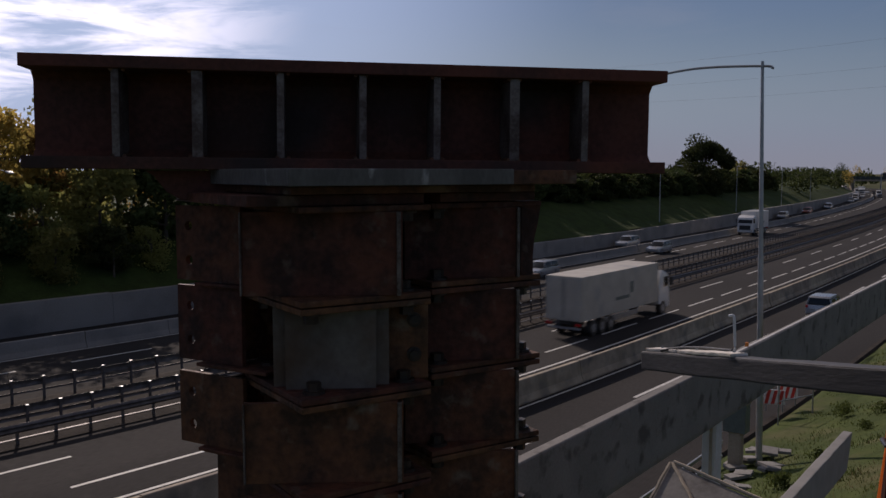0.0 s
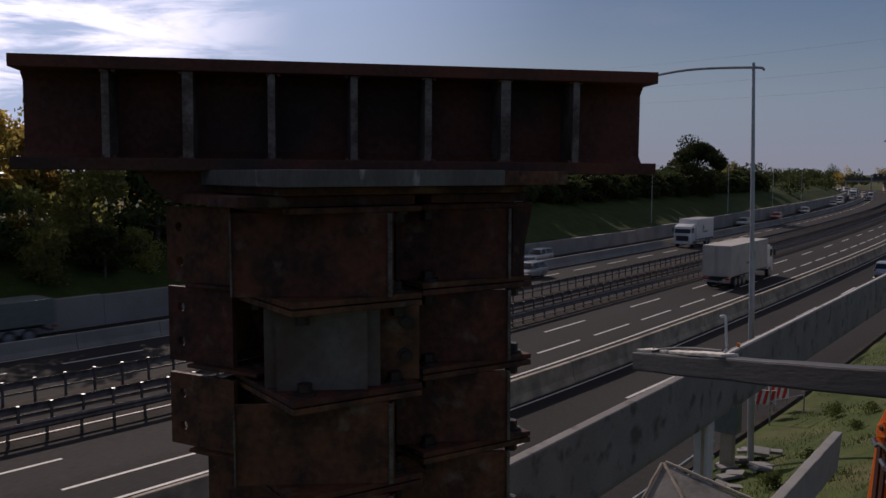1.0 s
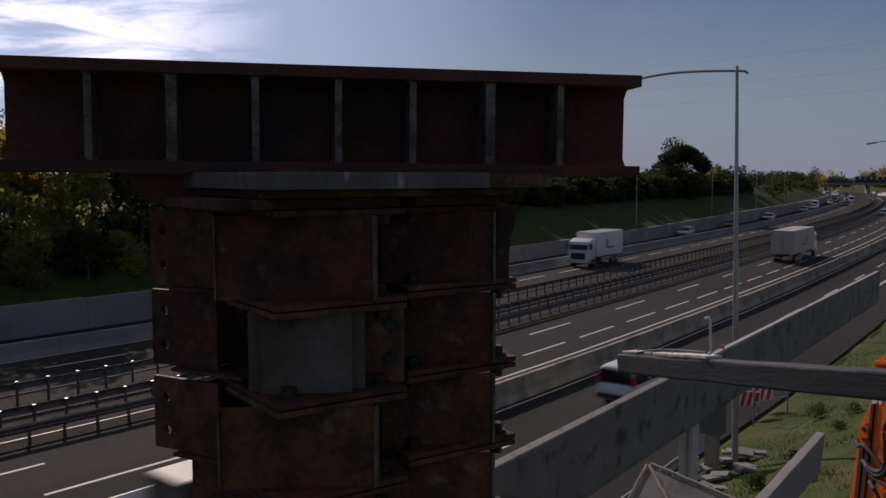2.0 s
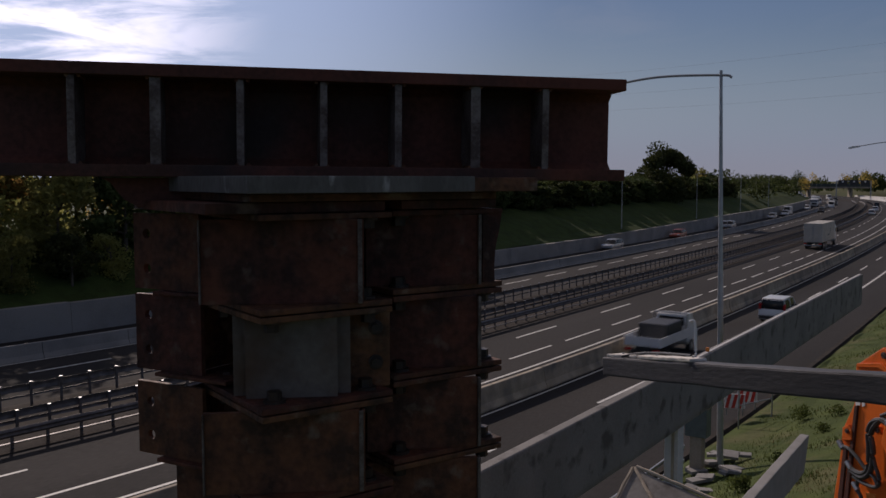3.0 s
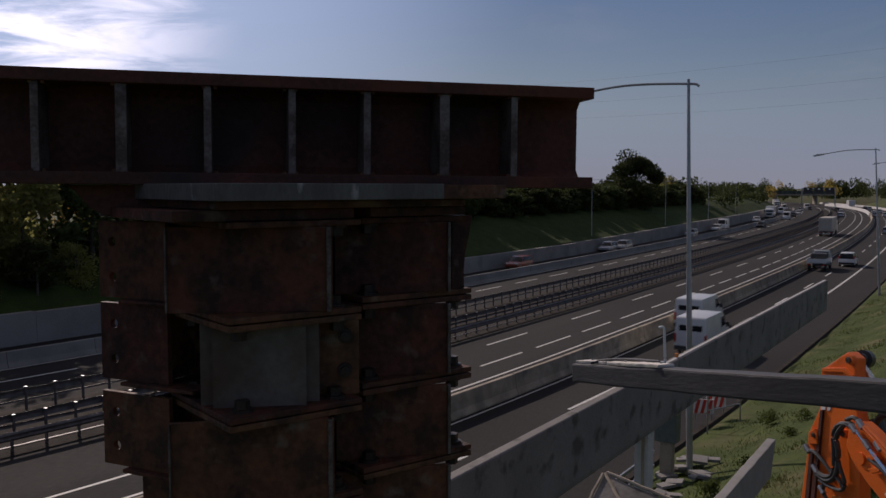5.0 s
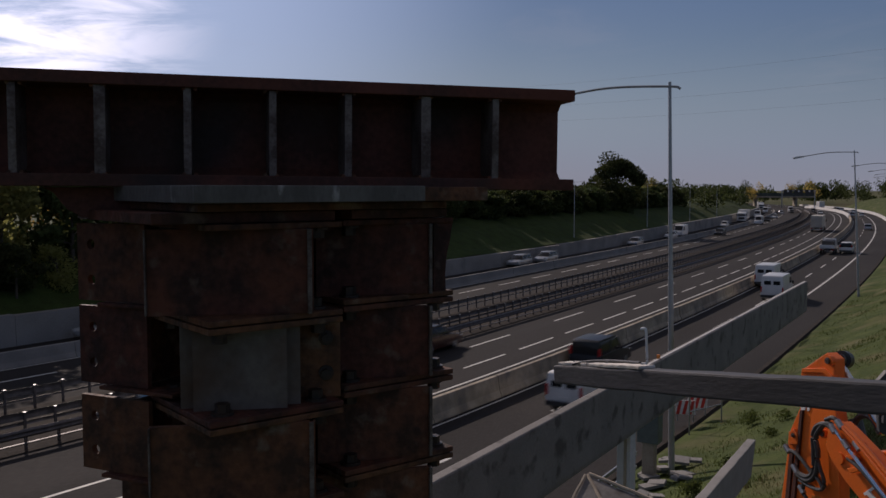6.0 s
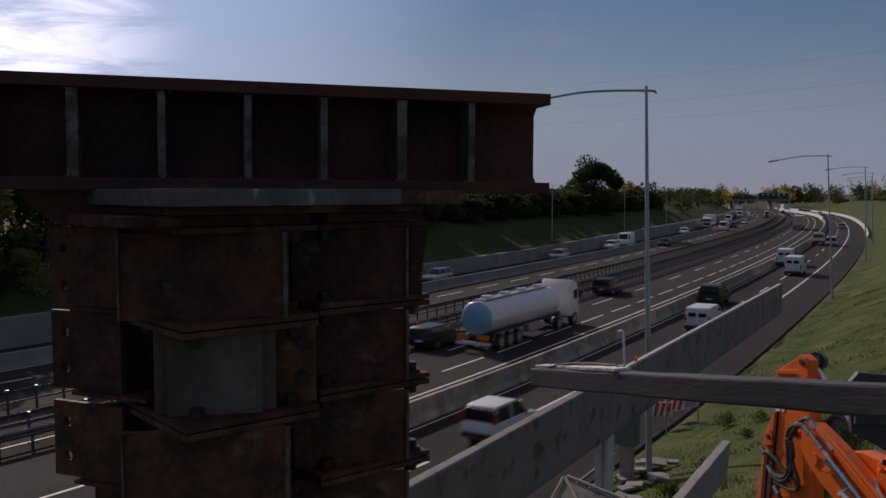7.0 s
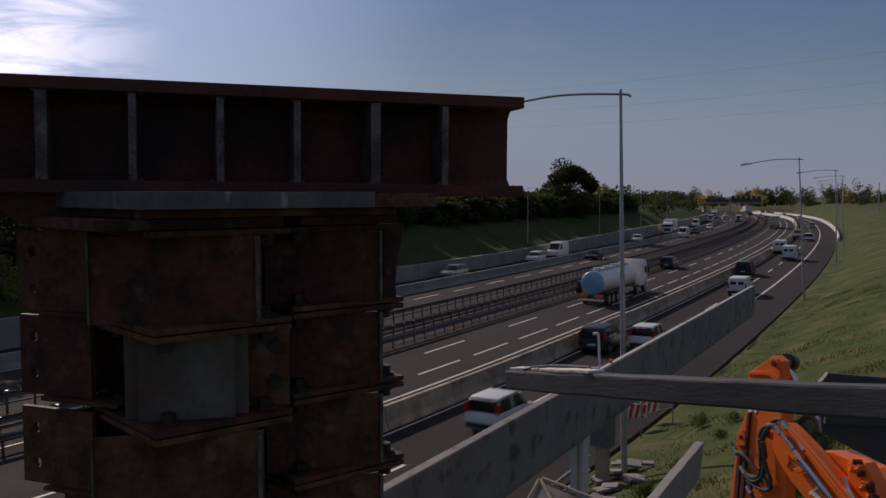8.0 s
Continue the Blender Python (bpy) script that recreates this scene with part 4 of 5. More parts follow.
def pole_clutter():
    root = thing("switch_cabinet", pose(-8.95, 27.6, 0.55), "grey-green switch cabinet on a post beside the lamp", "cabinet")
    part("post", box(B(), (0, 0, 0.6), (0.4, 0.35, 1.2), None, 0.02), CONCRETE, root)
    cab = part("housing", box(B(), (0, 0, 1.6), (0.72, 0.5, 0.95), None, 0.03), GREEN_BOX, root)
    part("lid", box(B(), (0, 0, 2.1), (0.78, 0.56, 0.06), None, 0.015), CONCRETE, cab, "pale cabinet lid")
    rng = random.Random(3)
    for i in range(16):
        sx, sy = rng.uniform(0.3, 0.7), rng.uniform(0.25, 0.55)
        x, y = rng.uniform(-10.0, -7.6), rng.uniform(25.0, 29.6)
        root = thing("paving_slab", pose(x, y, 0.32 + max(0, (x + 9.6) * 0.2) + rng.uniform(0, 0.12), rng.uniform(-9, 9), rng.uniform(-9, 9), rng.uniform(0, 90)),
                     "loose pale concrete paving slab by the lamp's foot", "paving slab", "loose slabs by the lamp")
        part("slab", box(B(), (0, 0, 0.03), (sx, sy, 0.1), None, 0.012), WALL_CONCRETE, root)
    for k, (x, y) in enumerate(((-10.16, 36.00), (-10.01, 37.30))):
        root = thing("warning_board", pose(x, y, 0.35, 0, 0, 20), "red and white striped warning board on a stand", "warning board", "warning boards")
        part("panel", box(B(), (0, 0, 0.5), (0.8, 0.04, 0.6), None, 0.008), WHITE_SIGN, root)
        for i in range(3):
            bm = prism(B(), [(-0.39 + i * 0.25, 0.21), (-0.26 + i * 0.25, 0.21), (-0.13 + i * 0.25, 0.79), (-0.26 + i * 0.25, 0.79)], 0.008, pose(0, -0.03, 0))
            part("stripe", bm, RED_SIGN, root, "red stripe")
        for dx in (-0.32, 0.32):
            part("leg", rod(B(), (dx, 0, -0.1), (dx, 0, 0.6), 0.025), GALV, root)
    root = thing("hand_rail", pose(-9.60, 34.59, 0.3), "thin steel rail frame on the verge", "railing")
    for x in (0.0, 1.6):
        part("post", rod(B(), (x * 0.5, x * 1.2, -0.2), (x * 0.5, x * 1.2, 1.5), 0.03), GALV, root)
    for z in (0.75, 1.45):
        part("rail", rod(B(), (0, 0, z), (0.8, 1.92, z), 0.025), GALV, root)
    for z in (0.45, 0.95):
        root = thing("verge_rail", pose(-9.7, 20.0, 0.0), "bare steel rail along the verge", "railing", "verge rails")
        part("rail", box(B(), (0, 4.0, z), (0.06, 9.0, 0.12), None, 0.01), GALV, root)
        for y in (0.5, 3.5, 7.0):
            part("post", box(B(), (-0.06, y, z / 2), (0.06, 0.08, z + 0.1)), GALV, root)
    # weeds and grass
    for name, material, count, label in (("grass_tufts", BLADE, 52000, "long green grass on the verge"), ("dry_tufts", DRY, 5200, "dry straw-coloured grass on the verge")):
        bm = B()
        for i in range(count):
            if name == "dry_tufts":
                x, y = rng.choice((rng.gauss(-3.6, 0.9), rng.gauss(-1.0, 1.2), rng.uniform(-9, 3))), rng.gauss(25, 7)
            else:
                x, y = rng.uniform(-9.2, 4.5), 13 + 75 * rng.random() ** 1.8
            if x < -9.5 or y < 12:
                continue
            z = ground_z(x, y)
            h = rng.uniform(0.02, 0.1) * (2.4 if rng.random() < 0.015 else 1.0)
            a, l = rng.uniform(0, 6.28), rng.uniform(0.04, 0.16)
            w = 0.024
            p = Vector((x, y, z - 0.08))
            bm.faces.new([bm.verts.new(p + Vector(q)) for q in ((w * math.cos(a), w * math.sin(a), 0), (-w * math.cos(a), -w * math.sin(a), 0), (l * math.sin(a), -l * math.cos(a), h + 0.08))])
        tagged(part(name, bm, material, None, label), "", "grass", "", "stuff")
    kinds = random.Random(12)
    for i in range(8):
        x, y = kinds.uniform(-8.6, -5.8), kinds.uniform(24, 40)
        root = thing("weed", pose(x, y, ground_z(x, y), 0, 0, 0), "leafy green weed on the verge", "weed", "weeds on the verge")
        part("stem", rod(B(), (0, 0, -0.1), (0.02, 0, 0.45), 0.012, 0.006, 5), BARK, root)
        part("leaves", leaf_crown(B(), [(Vector((kinds.uniform(-0.2, 0.2), kinds.uniform(-0.2, 0.2), 0.2)), (0.4, 0.4, 0.22)), (Vector((0.1, 0, 0.3)), (0.2, 0.2, 0.2))], 220, 0.1, kinds), BLADE, root)


pole_clutter()


def excavator():
    """The raised arm of an excavator; x runs along the arm's side, z up, y across its thickness."""
    root = thing("excavator", NEAR @ pose(3.86, 6.78, -1.4, 0, 0, -82), "orange excavator with its arm folded up beside the girder", "excavator")

    def plate(name, pts, y0, t, material, label="", bevel=0.01, parent=None):
        return part(name, prism(B(), pts, t, pose(0, y0, 0), bevel), material, parent or root, label)

    def disc(name, x, z, d0, d1, rad, material, parent, label=""):
        return part(name, rod(B(), (x, d0, z), (x, d1, z), rad, rad, 20), material, parent, label)

    def line(name, pts, y, rad, material, label):
        return part(name, tube(B(), curve_pts([(x, y, z) for x, z in pts], 6), rad), material, root, label, True)

    stick = plate("stick", [(-0.199, -0.134), (0.119, 0.077), (0.216, 0.042), (0.233, -0.299), (0.300, -0.539), (0.376, -2.062), (-0.642, -2.552), (-0.420, -1.302), (-0.320, -0.677), (-0.202, -0.463)], -0.11, 0.1, ORANGE)
    plate("cover_rib", [(-0.178, -0.145), (-0.166, -0.110), (0.117, -0.050), (0.215, -0.091), (0.221, -0.130), (0.095, -0.094)], -0.125, 0.02, ORANGE, "", 0.004, stick)
    plate("edge_rib", [(-0.174, -0.471), (-0.137, -0.457), (-0.210, -1.225), (-0.345, -2.404), (-0.407, -2.441), (-0.261, -1.246)], -0.13, 0.02, RUST_RED, "dark rib", 0.003, stick)
    plate("edge_rib", [(-0.297, -0.847), (-0.252, -0.836), (-0.342, -1.891), (-0.409, -1.914)], -0.13, 0.02, RUST_RED, "dark rib", 0.003, stick)
    plate("lug", [(-0.308, -0.804), (-0.303, -0.688), (-0.234, -0.645), (-0.189, -0.680), (-0.182, -0.767)], -0.14, 0.08, ORANGE, "", 0.008, stick)
    for x, z, rad in ((0.181, 0.025, 0.042), (-0.233, -0.699, 0.030), (0.140, -0.585, 0.034), (0.228, -0.641, 0.038)):
        pin = disc("pin_boss", x, z, -0.14, -0.1, rad, ORANGE, stick)
        disc("pin", x, z, -0.155, -0.138, rad * 0.62, RUST_EDGE, pin, "bare steel pin")
        disc("pin_hole", x, z, -0.158, -0.15, rad * 0.2, BOLT, pin, "dark grease hole")
    # link and bucket ram behind the stick
    link = part("link", rod(B(), (0.032, 0.10, -0.007), (-0.048, 0.20, -0.029), 0.075, 0.075, 20), RUBBER, root, "greasy black bearing")
    part("link_pin", rod(B(), (0.131, 0.00, 0.018), (0.032, 0.10, -0.007), 0.045, 0.045, 14), RUBBER, link)
    part("chrome_rod", rod(B(), (0.073, 0.05, -0.028), (0.608, 0.05, -0.465), 0.03, 0.03, 16), CHROME, root, "chromed hydraulic rod")
    part("ram_barrel", rod(B(), (-0.062, 0.30, -0.548), (0.204, 0.30, -1.129), 0.08, 0.08, 16), BLACK_PLASTIC, root, "black hydraulic barrel")
    line("hose_loop", [(0.310, -0.648), (0.282, -0.477), (0.358, -0.390), (0.472, -0.385), (0.566, -0.480)], 0.05, 0.026, RUBBER, "black hydraulic hose")
    # boom coming towards the viewer
    boom = plate("boom", [(0.334, -0.616), (0.359, -0.479), (0.446, -0.399), (0.561, -0.440), (0.769, -0.531), (1.129, -0.716), (1.544, -0.947), (1.889, -1.236), (1.411, -1.455), (0.886, -0.983), (0.572, -0.824), (0.403, -0.707)], -0.26, 0.14, ORANGE)
    plate("boom_flange", [(0.471, -0.391), (0.515, -0.375), (0.844, -0.511), (1.198, -0.694), (1.622, -0.913), (1.948, -1.203), (1.908, -1.224), (1.565, -0.950), (1.142, -0.724), (0.778, -0.539)], -0.28, 0.04, ORANGE, "", 0.005, boom)
    plate("boom_back", [(0.602, -0.594), (0.813, -0.533), (0.985, -0.538), (1.203, -0.546), (1.419, -0.637), (1.902, -1.177), (1.542, -1.344), (0.994, -0.819)], -0.1, 0.2, ORANGE)
    disc("boom_boss", 0.515, -0.662, -0.275, -0.24, 0.045, ORANGE, boom)
    plate("marking", [(0.778, -0.846), (0.893, -0.746), (0.908, -0.758), (0.794, -0.858)], -0.266, 0.006, WHITE_SIGN, "white painted bar", 0.0, boom)
    plate("marking", [(0.839, -0.807), (0.938, -0.855), (0.904, -0.887), (0.804, -0.839)], -0.266, 0.006, WHITE_SIGN, "white painted bar", 0.0, boom)
    plate("sticker", [(-0.006, -1.144), (0.108, -1.124), (0.134, -1.207), (0.008, -1.240)], -0.116, 0.006, AMBER, "yellow warning sticker", 0.0, stick)
    plate("sticker", [(-0.182, -0.441), (-0.121, -0.421), (-0.126, -0.457), (-0.175, -0.474)], -0.116, 0.006, WHITE_SIGN, "white sticker", 0.0, stick)
    plate("sticker", [(-0.102, -0.426), (-0.060, -0.410), (-0.066, -0.445), (-0.096, -0.459)], -0.116, 0.006, WHITE_SIGN, "white sticker", 0.0, stick)
    valve = plate("valve_block", [(1.088, -0.527), (1.158, -0.475), (1.262, -0.476), (1.347, -0.572), (1.428, -0.764), (1.221, -0.837), (1.103, -0.703)], -0.2, 0.1, ORANGE, "", 0.015)
    rng = random.Random(17)
    for n in range(14):
        f = n / 13
        x, z = 1.186 + 0.193 * f + rng.uniform(-0.06, 0.06), -0.503 + -0.224 * f + rng.uniform(-0.03, 0.03)
        part("fitting", rod(B(), (x, -0.24, z), (x + rng.uniform(-0.03, 0.03), -0.19, z + rng.uniform(-0.02, 0.02)), 0.02, 0.028, 6), ORANGE if n % 3 else RUST_RED, valve)
    # hoses and hard lines
    line("hose", [(-0.305, -0.843), (-0.191, -0.834), (-0.079, -0.871), (0.031, -0.930), (0.146, -0.974), (0.194, -1.031)], -0.16, 0.016, RUBBER, "black hydraulic hose")
    line("hose", [(-0.184, -0.976), (-0.096, -0.998), (0.002, -0.983), (0.067, -0.916), (0.064, -0.742), (0.050, -0.625), (0.096, -0.533), (0.194, -0.488), (0.285, -0.502)], -0.16, 0.022, RUBBER, "black hydraulic hose")
    line("hose", [(-0.146, -1.010), (-0.010, -1.020), (0.097, -0.932), (0.117, -0.756), (0.086, -0.635), (0.143, -0.532), (0.222, -0.474), (0.330, -0.486)], -0.16, 0.022, RUBBER, "black hydraulic hose")
    line("hose", [(-0.114, -1.048), (0.021, -1.058), (0.165, -1.039), (0.204, -0.967), (0.149, -0.869), (0.112, -0.800)], -0.16, 0.016, RUBBER, "black hydraulic hose")
    line("hose", [(-0.052, -1.040), (-0.057, -1.132), (-0.013, -1.174), (0.025, -1.237)], -0.16, 0.016, RUBBER, "black hydraulic hose")
    line("hose", [(0.199, -0.453), (0.284, -0.413), (0.362, -0.438)], -0.16, 0.018, RUBBER, "black hydraulic hose")
    line("pipe", [(0.449, -0.431), (0.619, -0.524), (0.869, -0.665), (1.111, -0.813)], -0.3, 0.012, CHROME, "steel hydraulic line")
    line("pipe", [(0.499, -0.446), (0.641, -0.551), (0.896, -0.699), (1.138, -0.853)], -0.3, 0.012, CHROME, "steel hydraulic line")
    line("pipe", [(0.540, -0.389), (0.739, -0.476), (1.043, -0.641), (1.307, -0.794)], -0.3, 0.017, ORANGE, "steel hydraulic line")
    line("pipe", [(0.599, -0.386), (0.852, -0.498), (1.147, -0.657), (1.373, -0.793)], -0.3, 0.017, ORANGE, "steel hydraulic line")
    line("hose", [(0.643, -0.621), (0.812, -0.670), (1.051, -0.803)], -0.3, 0.016, RUBBER, "black hydraulic hose")
    line("pipe", [(1.191, -0.592), (1.229, -0.668), (1.304, -0.741)], -0.3, 0.012, CHROME, "steel hydraulic line")
    for x, y, z in ((0.465, -0.30, -0.444), (0.619, -0.30, -0.524), (0.739, -0.30, -0.498), (-0.286, -0.16, -0.832), (-0.171, -0.16, -0.972), (-0.076, -0.16, -1.119), (0.540, -0.30, -0.389)):
        part("collar", rod(B(), (x - 0.03, y, z + 0.022), (x + 0.03, y, z - 0.022), 0.024, 0.024, 10), GALV, root, "bright hose collar")
    plate("pipe_clamp", [(0.700, -0.498), (0.796, -0.453), (0.818, -0.480), (0.732, -0.529)], -0.31, 0.04, ORANGE, "", 0.005, boom)
    plate("pipe_clamp", [(0.623, -0.608), (0.712, -0.564), (0.750, -0.588), (0.646, -0.642)], -0.31, 0.04, ORANGE, "", 0.005, boom)
    plate("pipe_clamp", [(0.647, -0.698), (0.752, -0.651), (0.773, -0.678), (0.686, -0.722)], -0.31, 0.04, ORANGE, "", 0.005, boom)
    # machine body on the bank
    part("body", box(B(), (1.9, 1.6, -4.2), (2.6, 2.4, 1.3), None, 0.1), ORANGE, root)
    part("cab", box(B(), (2.6, 1.4, -3.2), (1.2, 1.2, 1.2), None, 0.12), GLASS, root, "glazed cab")
    for y in (0.8, 2.4):
        part("track", box(B(), (1.6, y, -5.0), (3.4, 0.5, 0.8), None, 0.2), RUBBER, root)


excavator()


def distance():
    # overpass behind the bend
    root = thing("overpass", pose(0, 0, 0), "low dark green overpass crossing beyond the bend", "bridge")
    s = 560
    a, b = rd(s, -98, 0), rd(s, -4, 0)
    d = (b - a).normalized()
    m = Matrix.Translation(a) @ pose(0, 0, 0, 0, 0, math.degrees(math.atan2(d.y, d.x)))
    L = (b - a).length
    part("deck", box(B(), (L / 2, 0, 5.4), (L, 9, 0.9), m, 0.05), CONCRETE, root)
    for i in range(36):
        part("screen_panel", box(B(), (L * (i + 0.5) / 36, -4.4, 6.7), (L / 36 - 0.15, 0.15, 1.9), m), NOISE_WALL, root)
    for x in (0.16, 0.4, 0.66, 0.9):
        part("pier", box(B(), (L * x, 0, 2.3), (1.2, 6, 5.4), m, 0.1), CONCRETE, root)
    root = thing("sign_gantry", pose(0, 0, 0), "steel sign gantry with dark panels over the road", "gantry")
    p0, p1 = rd(495, -34, 0), rd(495, -18.0, 0)
    for p in (p0, p1):
        part("post", box(B(), (p.x, p.y, 4.2), (0.5, 0.5, 10.4), None, 0.03), GALV, root)
    d = (p1 - p0).normalized()
    m = Matrix.Translation(p0) @ pose(0, 0, 0, 0, 0, math.degrees(math.atan2(d.y, d.x)))
    part("truss", box(B(), (8, 0, 9.1), (16, 0.5, 0.6), m), GALV, root)
    for x in (2.8, 8.0, 13.2):
        pn = part("panel", box(B(), (x, -0.4, 8.3), (4.2, 0.25, 2.8), m, 0.02), BLACK_PLASTIC, root, "dark sign panel")
        part("lamp", box(B(), (x, -0.56, 8.9), (0.8, 0.06, 0.8), m, 0.02), WHITE_SIGN, pn, "white sign symbol")
    # masts and cables
    for px, d in ((-60, 300), (-24, 330), (-2, 300)):
        a = radians(px)
        root = thing("lattice_mast", pose(math.sin(a) * d, math.cos(a) * d, 3.0), "thin steel mast above the trees", "mast", "masts")
        part("shaft", rod(B(), (0, 0, -3.5), (0, 0, 11), 0.25, 0.12, 8), GALV, root)
    heights = ((31.5, 38.0), (27.5, 33.0), (24.5, 29.5))
    for x, y, end in ((-150, 190, 0), (100, 145, 1)):
        root = thing("power_pylon", pose(x, y + 3, 0), "steel lattice pylon that carries the power cables", "pylon", "pylons")
        top = heights[0][end] + 8
        for sx, sy in ((-1, -1), (1, -1), (1, 1), (-1, 1)):
            part("leg", rod(B(), (sx * 2.2, sy * 2.2, -1), (sx * 0.4, sy * 0.4, top), 0.12, 0.08, 6), GALV, root)
        for n in range(9):
            f, g = n / 9, (n + 1) / 9
            w0, w1 = 2.2 - 1.8 * f, 2.2 - 1.8 * g
            bm = B()
            for sx, sy, tx, ty in ((-1, -1, 1, -1), (1, -1, 1, 1), (1, 1, -1, 1), (-1, 1, -1, -1)):
                rod(bm, (sx * w0, sy * w0, top * f), (tx * w1, ty * w1, top * g), 0.05, 0.05, 5)
            part("bracing", bm, GALV, root)
        for z in (h[end] + 4 for h in heights):
            part("cross_arm", box(B(), (0, 0, z), (0.5, 9.0, 0.3)), GALV, root)
    for i, (z0, z1) in enumerate(heights):
        root = thing("overhead_cable", pose(0, 0, 0), "thin overhead power cable sagging across the sky", "cable", "overhead cables")
        pts = []
        for k in range(25):
            f = k / 24
            pts.append((-150 + 250 * f, 190 - 45 * f + i * 3, z0 + (z1 - z0) * f - 22 * f * (1 - f) + 4))
        part("wire", tube(B(), pts, 0.011, 4), CABLE, root)
    # a pale house and a parked row behind the trees on the bank
    root = thing("house", Matrix.Translation(rd(128, -74, 4.2)) @ pose(0, 0, 0, 0, 0, 10), "small pale house half hidden by trees", "house")
    part("wall", box(B(), (0, 0, 2.0), (10, 8, 4.4), None, 0.03), BUILDING, root)
    part("roof", prism(B(), [(-5.5, 4.2), (5.5, 4.2), (0, 6.4)], 8.8, pose(0, -4.4, 0)), ROOF, root)


distance()


# ---------------------------------------------------------------- vehicles (rear middle on the ground, front to +y)
def side(bm, outline, width, bevel=0.0, m=None):
    """An outline in y, z pulled across the vehicle."""
    return prism(bm, outline, width, (m or Matrix()) @ pose(width / 2, 0, 0, 0, 0, 90), bevel)


def wheel(root, x, y, r=0.32, w=0.2):
    s = 1 if x > 0 else -1
    t = part("wheel", rod(B(), (x - w / 2, y, r), (x + w / 2, y, r), r, r, 20), RUBBER, root, "", True)
    part("rim", rod(B(), (x + s * (w / 2 - 0.02), y, r), (x + s * (w / 2 + 0.008), y, r), r * 0.62, r * 0.55, 14), GALV, t, "grey wheel rim")


def tapered(bm, z0, f):
    top = max(v.co.z for v in bm.verts)
    for v in bm.verts:
        if v.co.z > z0:
            v.co.x *= 1 - (1 - f) * (v.co.z - z0) / (top - z0)
    return bm


def car(name, label, paint, L=4.1, Wd=1.75, H=1.5, tall=False, roof=None):
    root = thing(name, pose(0, -150, 0), label, "car")
    b = 0.92 if not tall else 1.0
    lower = [(0.03, 0.3), (0.0, 0.62), (0.06, b), (L * 0.66, b), (L * 0.93, b - 0.16), (L, 0.62), (L, 0.32), (L - 0.1, 0.22), (0.12, 0.22)]
    part("body", side(B(), lower, Wd, 0.05), paint, root, "", True)
    cab = [(0.06, b - 0.02), (0.2 if not tall else 0.1, H - 0.06), (0.35, H), (L * 0.5, H), (L * 0.58, H - 0.07), (L * 0.74, b - 0.02)]
    part("glasshouse", tapered(side(B(), cab, Wd - 0.1, 0.03), b, 0.8), GLASS, root, "dark tinted windows", True)
    top = [(0.13 if not tall else 0.06, H - 0.1), (0.3, H + 0.012), (L * 0.5, H + 0.012), (L * 0.585, H - 0.07), (L * 0.56, H - 0.1)]
    part("roof", side(B(), top, (Wd - 0.1) * 0.83, 0.02), roof or paint, root, "", True)
    for x in (-1, 1):
        for y0, y1 in ((0.1, 0.22), (L * 0.36, L * 0.36 + 0.06), (L * 0.6, L * 0.69)):
            zt = H - 0.06 if y0 < L * 0.5 else H - 0.1
            bm = rod(B(), (x * (Wd / 2 - 0.07), y1 if y0 > L * 0.5 else y0, b - 0.02), (x * (Wd / 2 - 0.07) * 0.84, y0 if y0 > L * 0.5 else y1, zt), 0.045, 0.04, 6)
            part("pillar", bm, paint, root)
        for y in (L * 0.19, L * 0.81):
            wheel(root, x * (Wd / 2 - 0.1), y)
        part("tail_light", box(B(), (x * (Wd / 2 - 0.1), 0.02, b + (0.18 if tall else -0.12)), (0.16, 0.08, 0.42 if tall else 0.2), None, 0.02), TAIL, root, "red tail light")
        part("headlight", box(B(), (x * (Wd / 2 - 0.2), L - 0.06, 0.68), (0.34, 0.12, 0.16), None, 0.03), LAMP_LENS, root, "clear headlight")
        part("mirror", box(B(), (x * (Wd / 2 + 0.06), L * 0.63, b + 0.05), (0.14, 0.1, 0.12), None, 0.03), BLACK_PLASTIC, root)
    part("bumper", box(B(), (0, 0.02, 0.42), (Wd - 0.06, 0.1, 0.22), None, 0.03), BLACK_PLASTIC if tall else paint, root)
    part("number_plate", box(B(), (0, -0.035, 0.6), (0.5, 0.02, 0.11)), WHITE_SIGN, root, "pale blank plate")
    return root


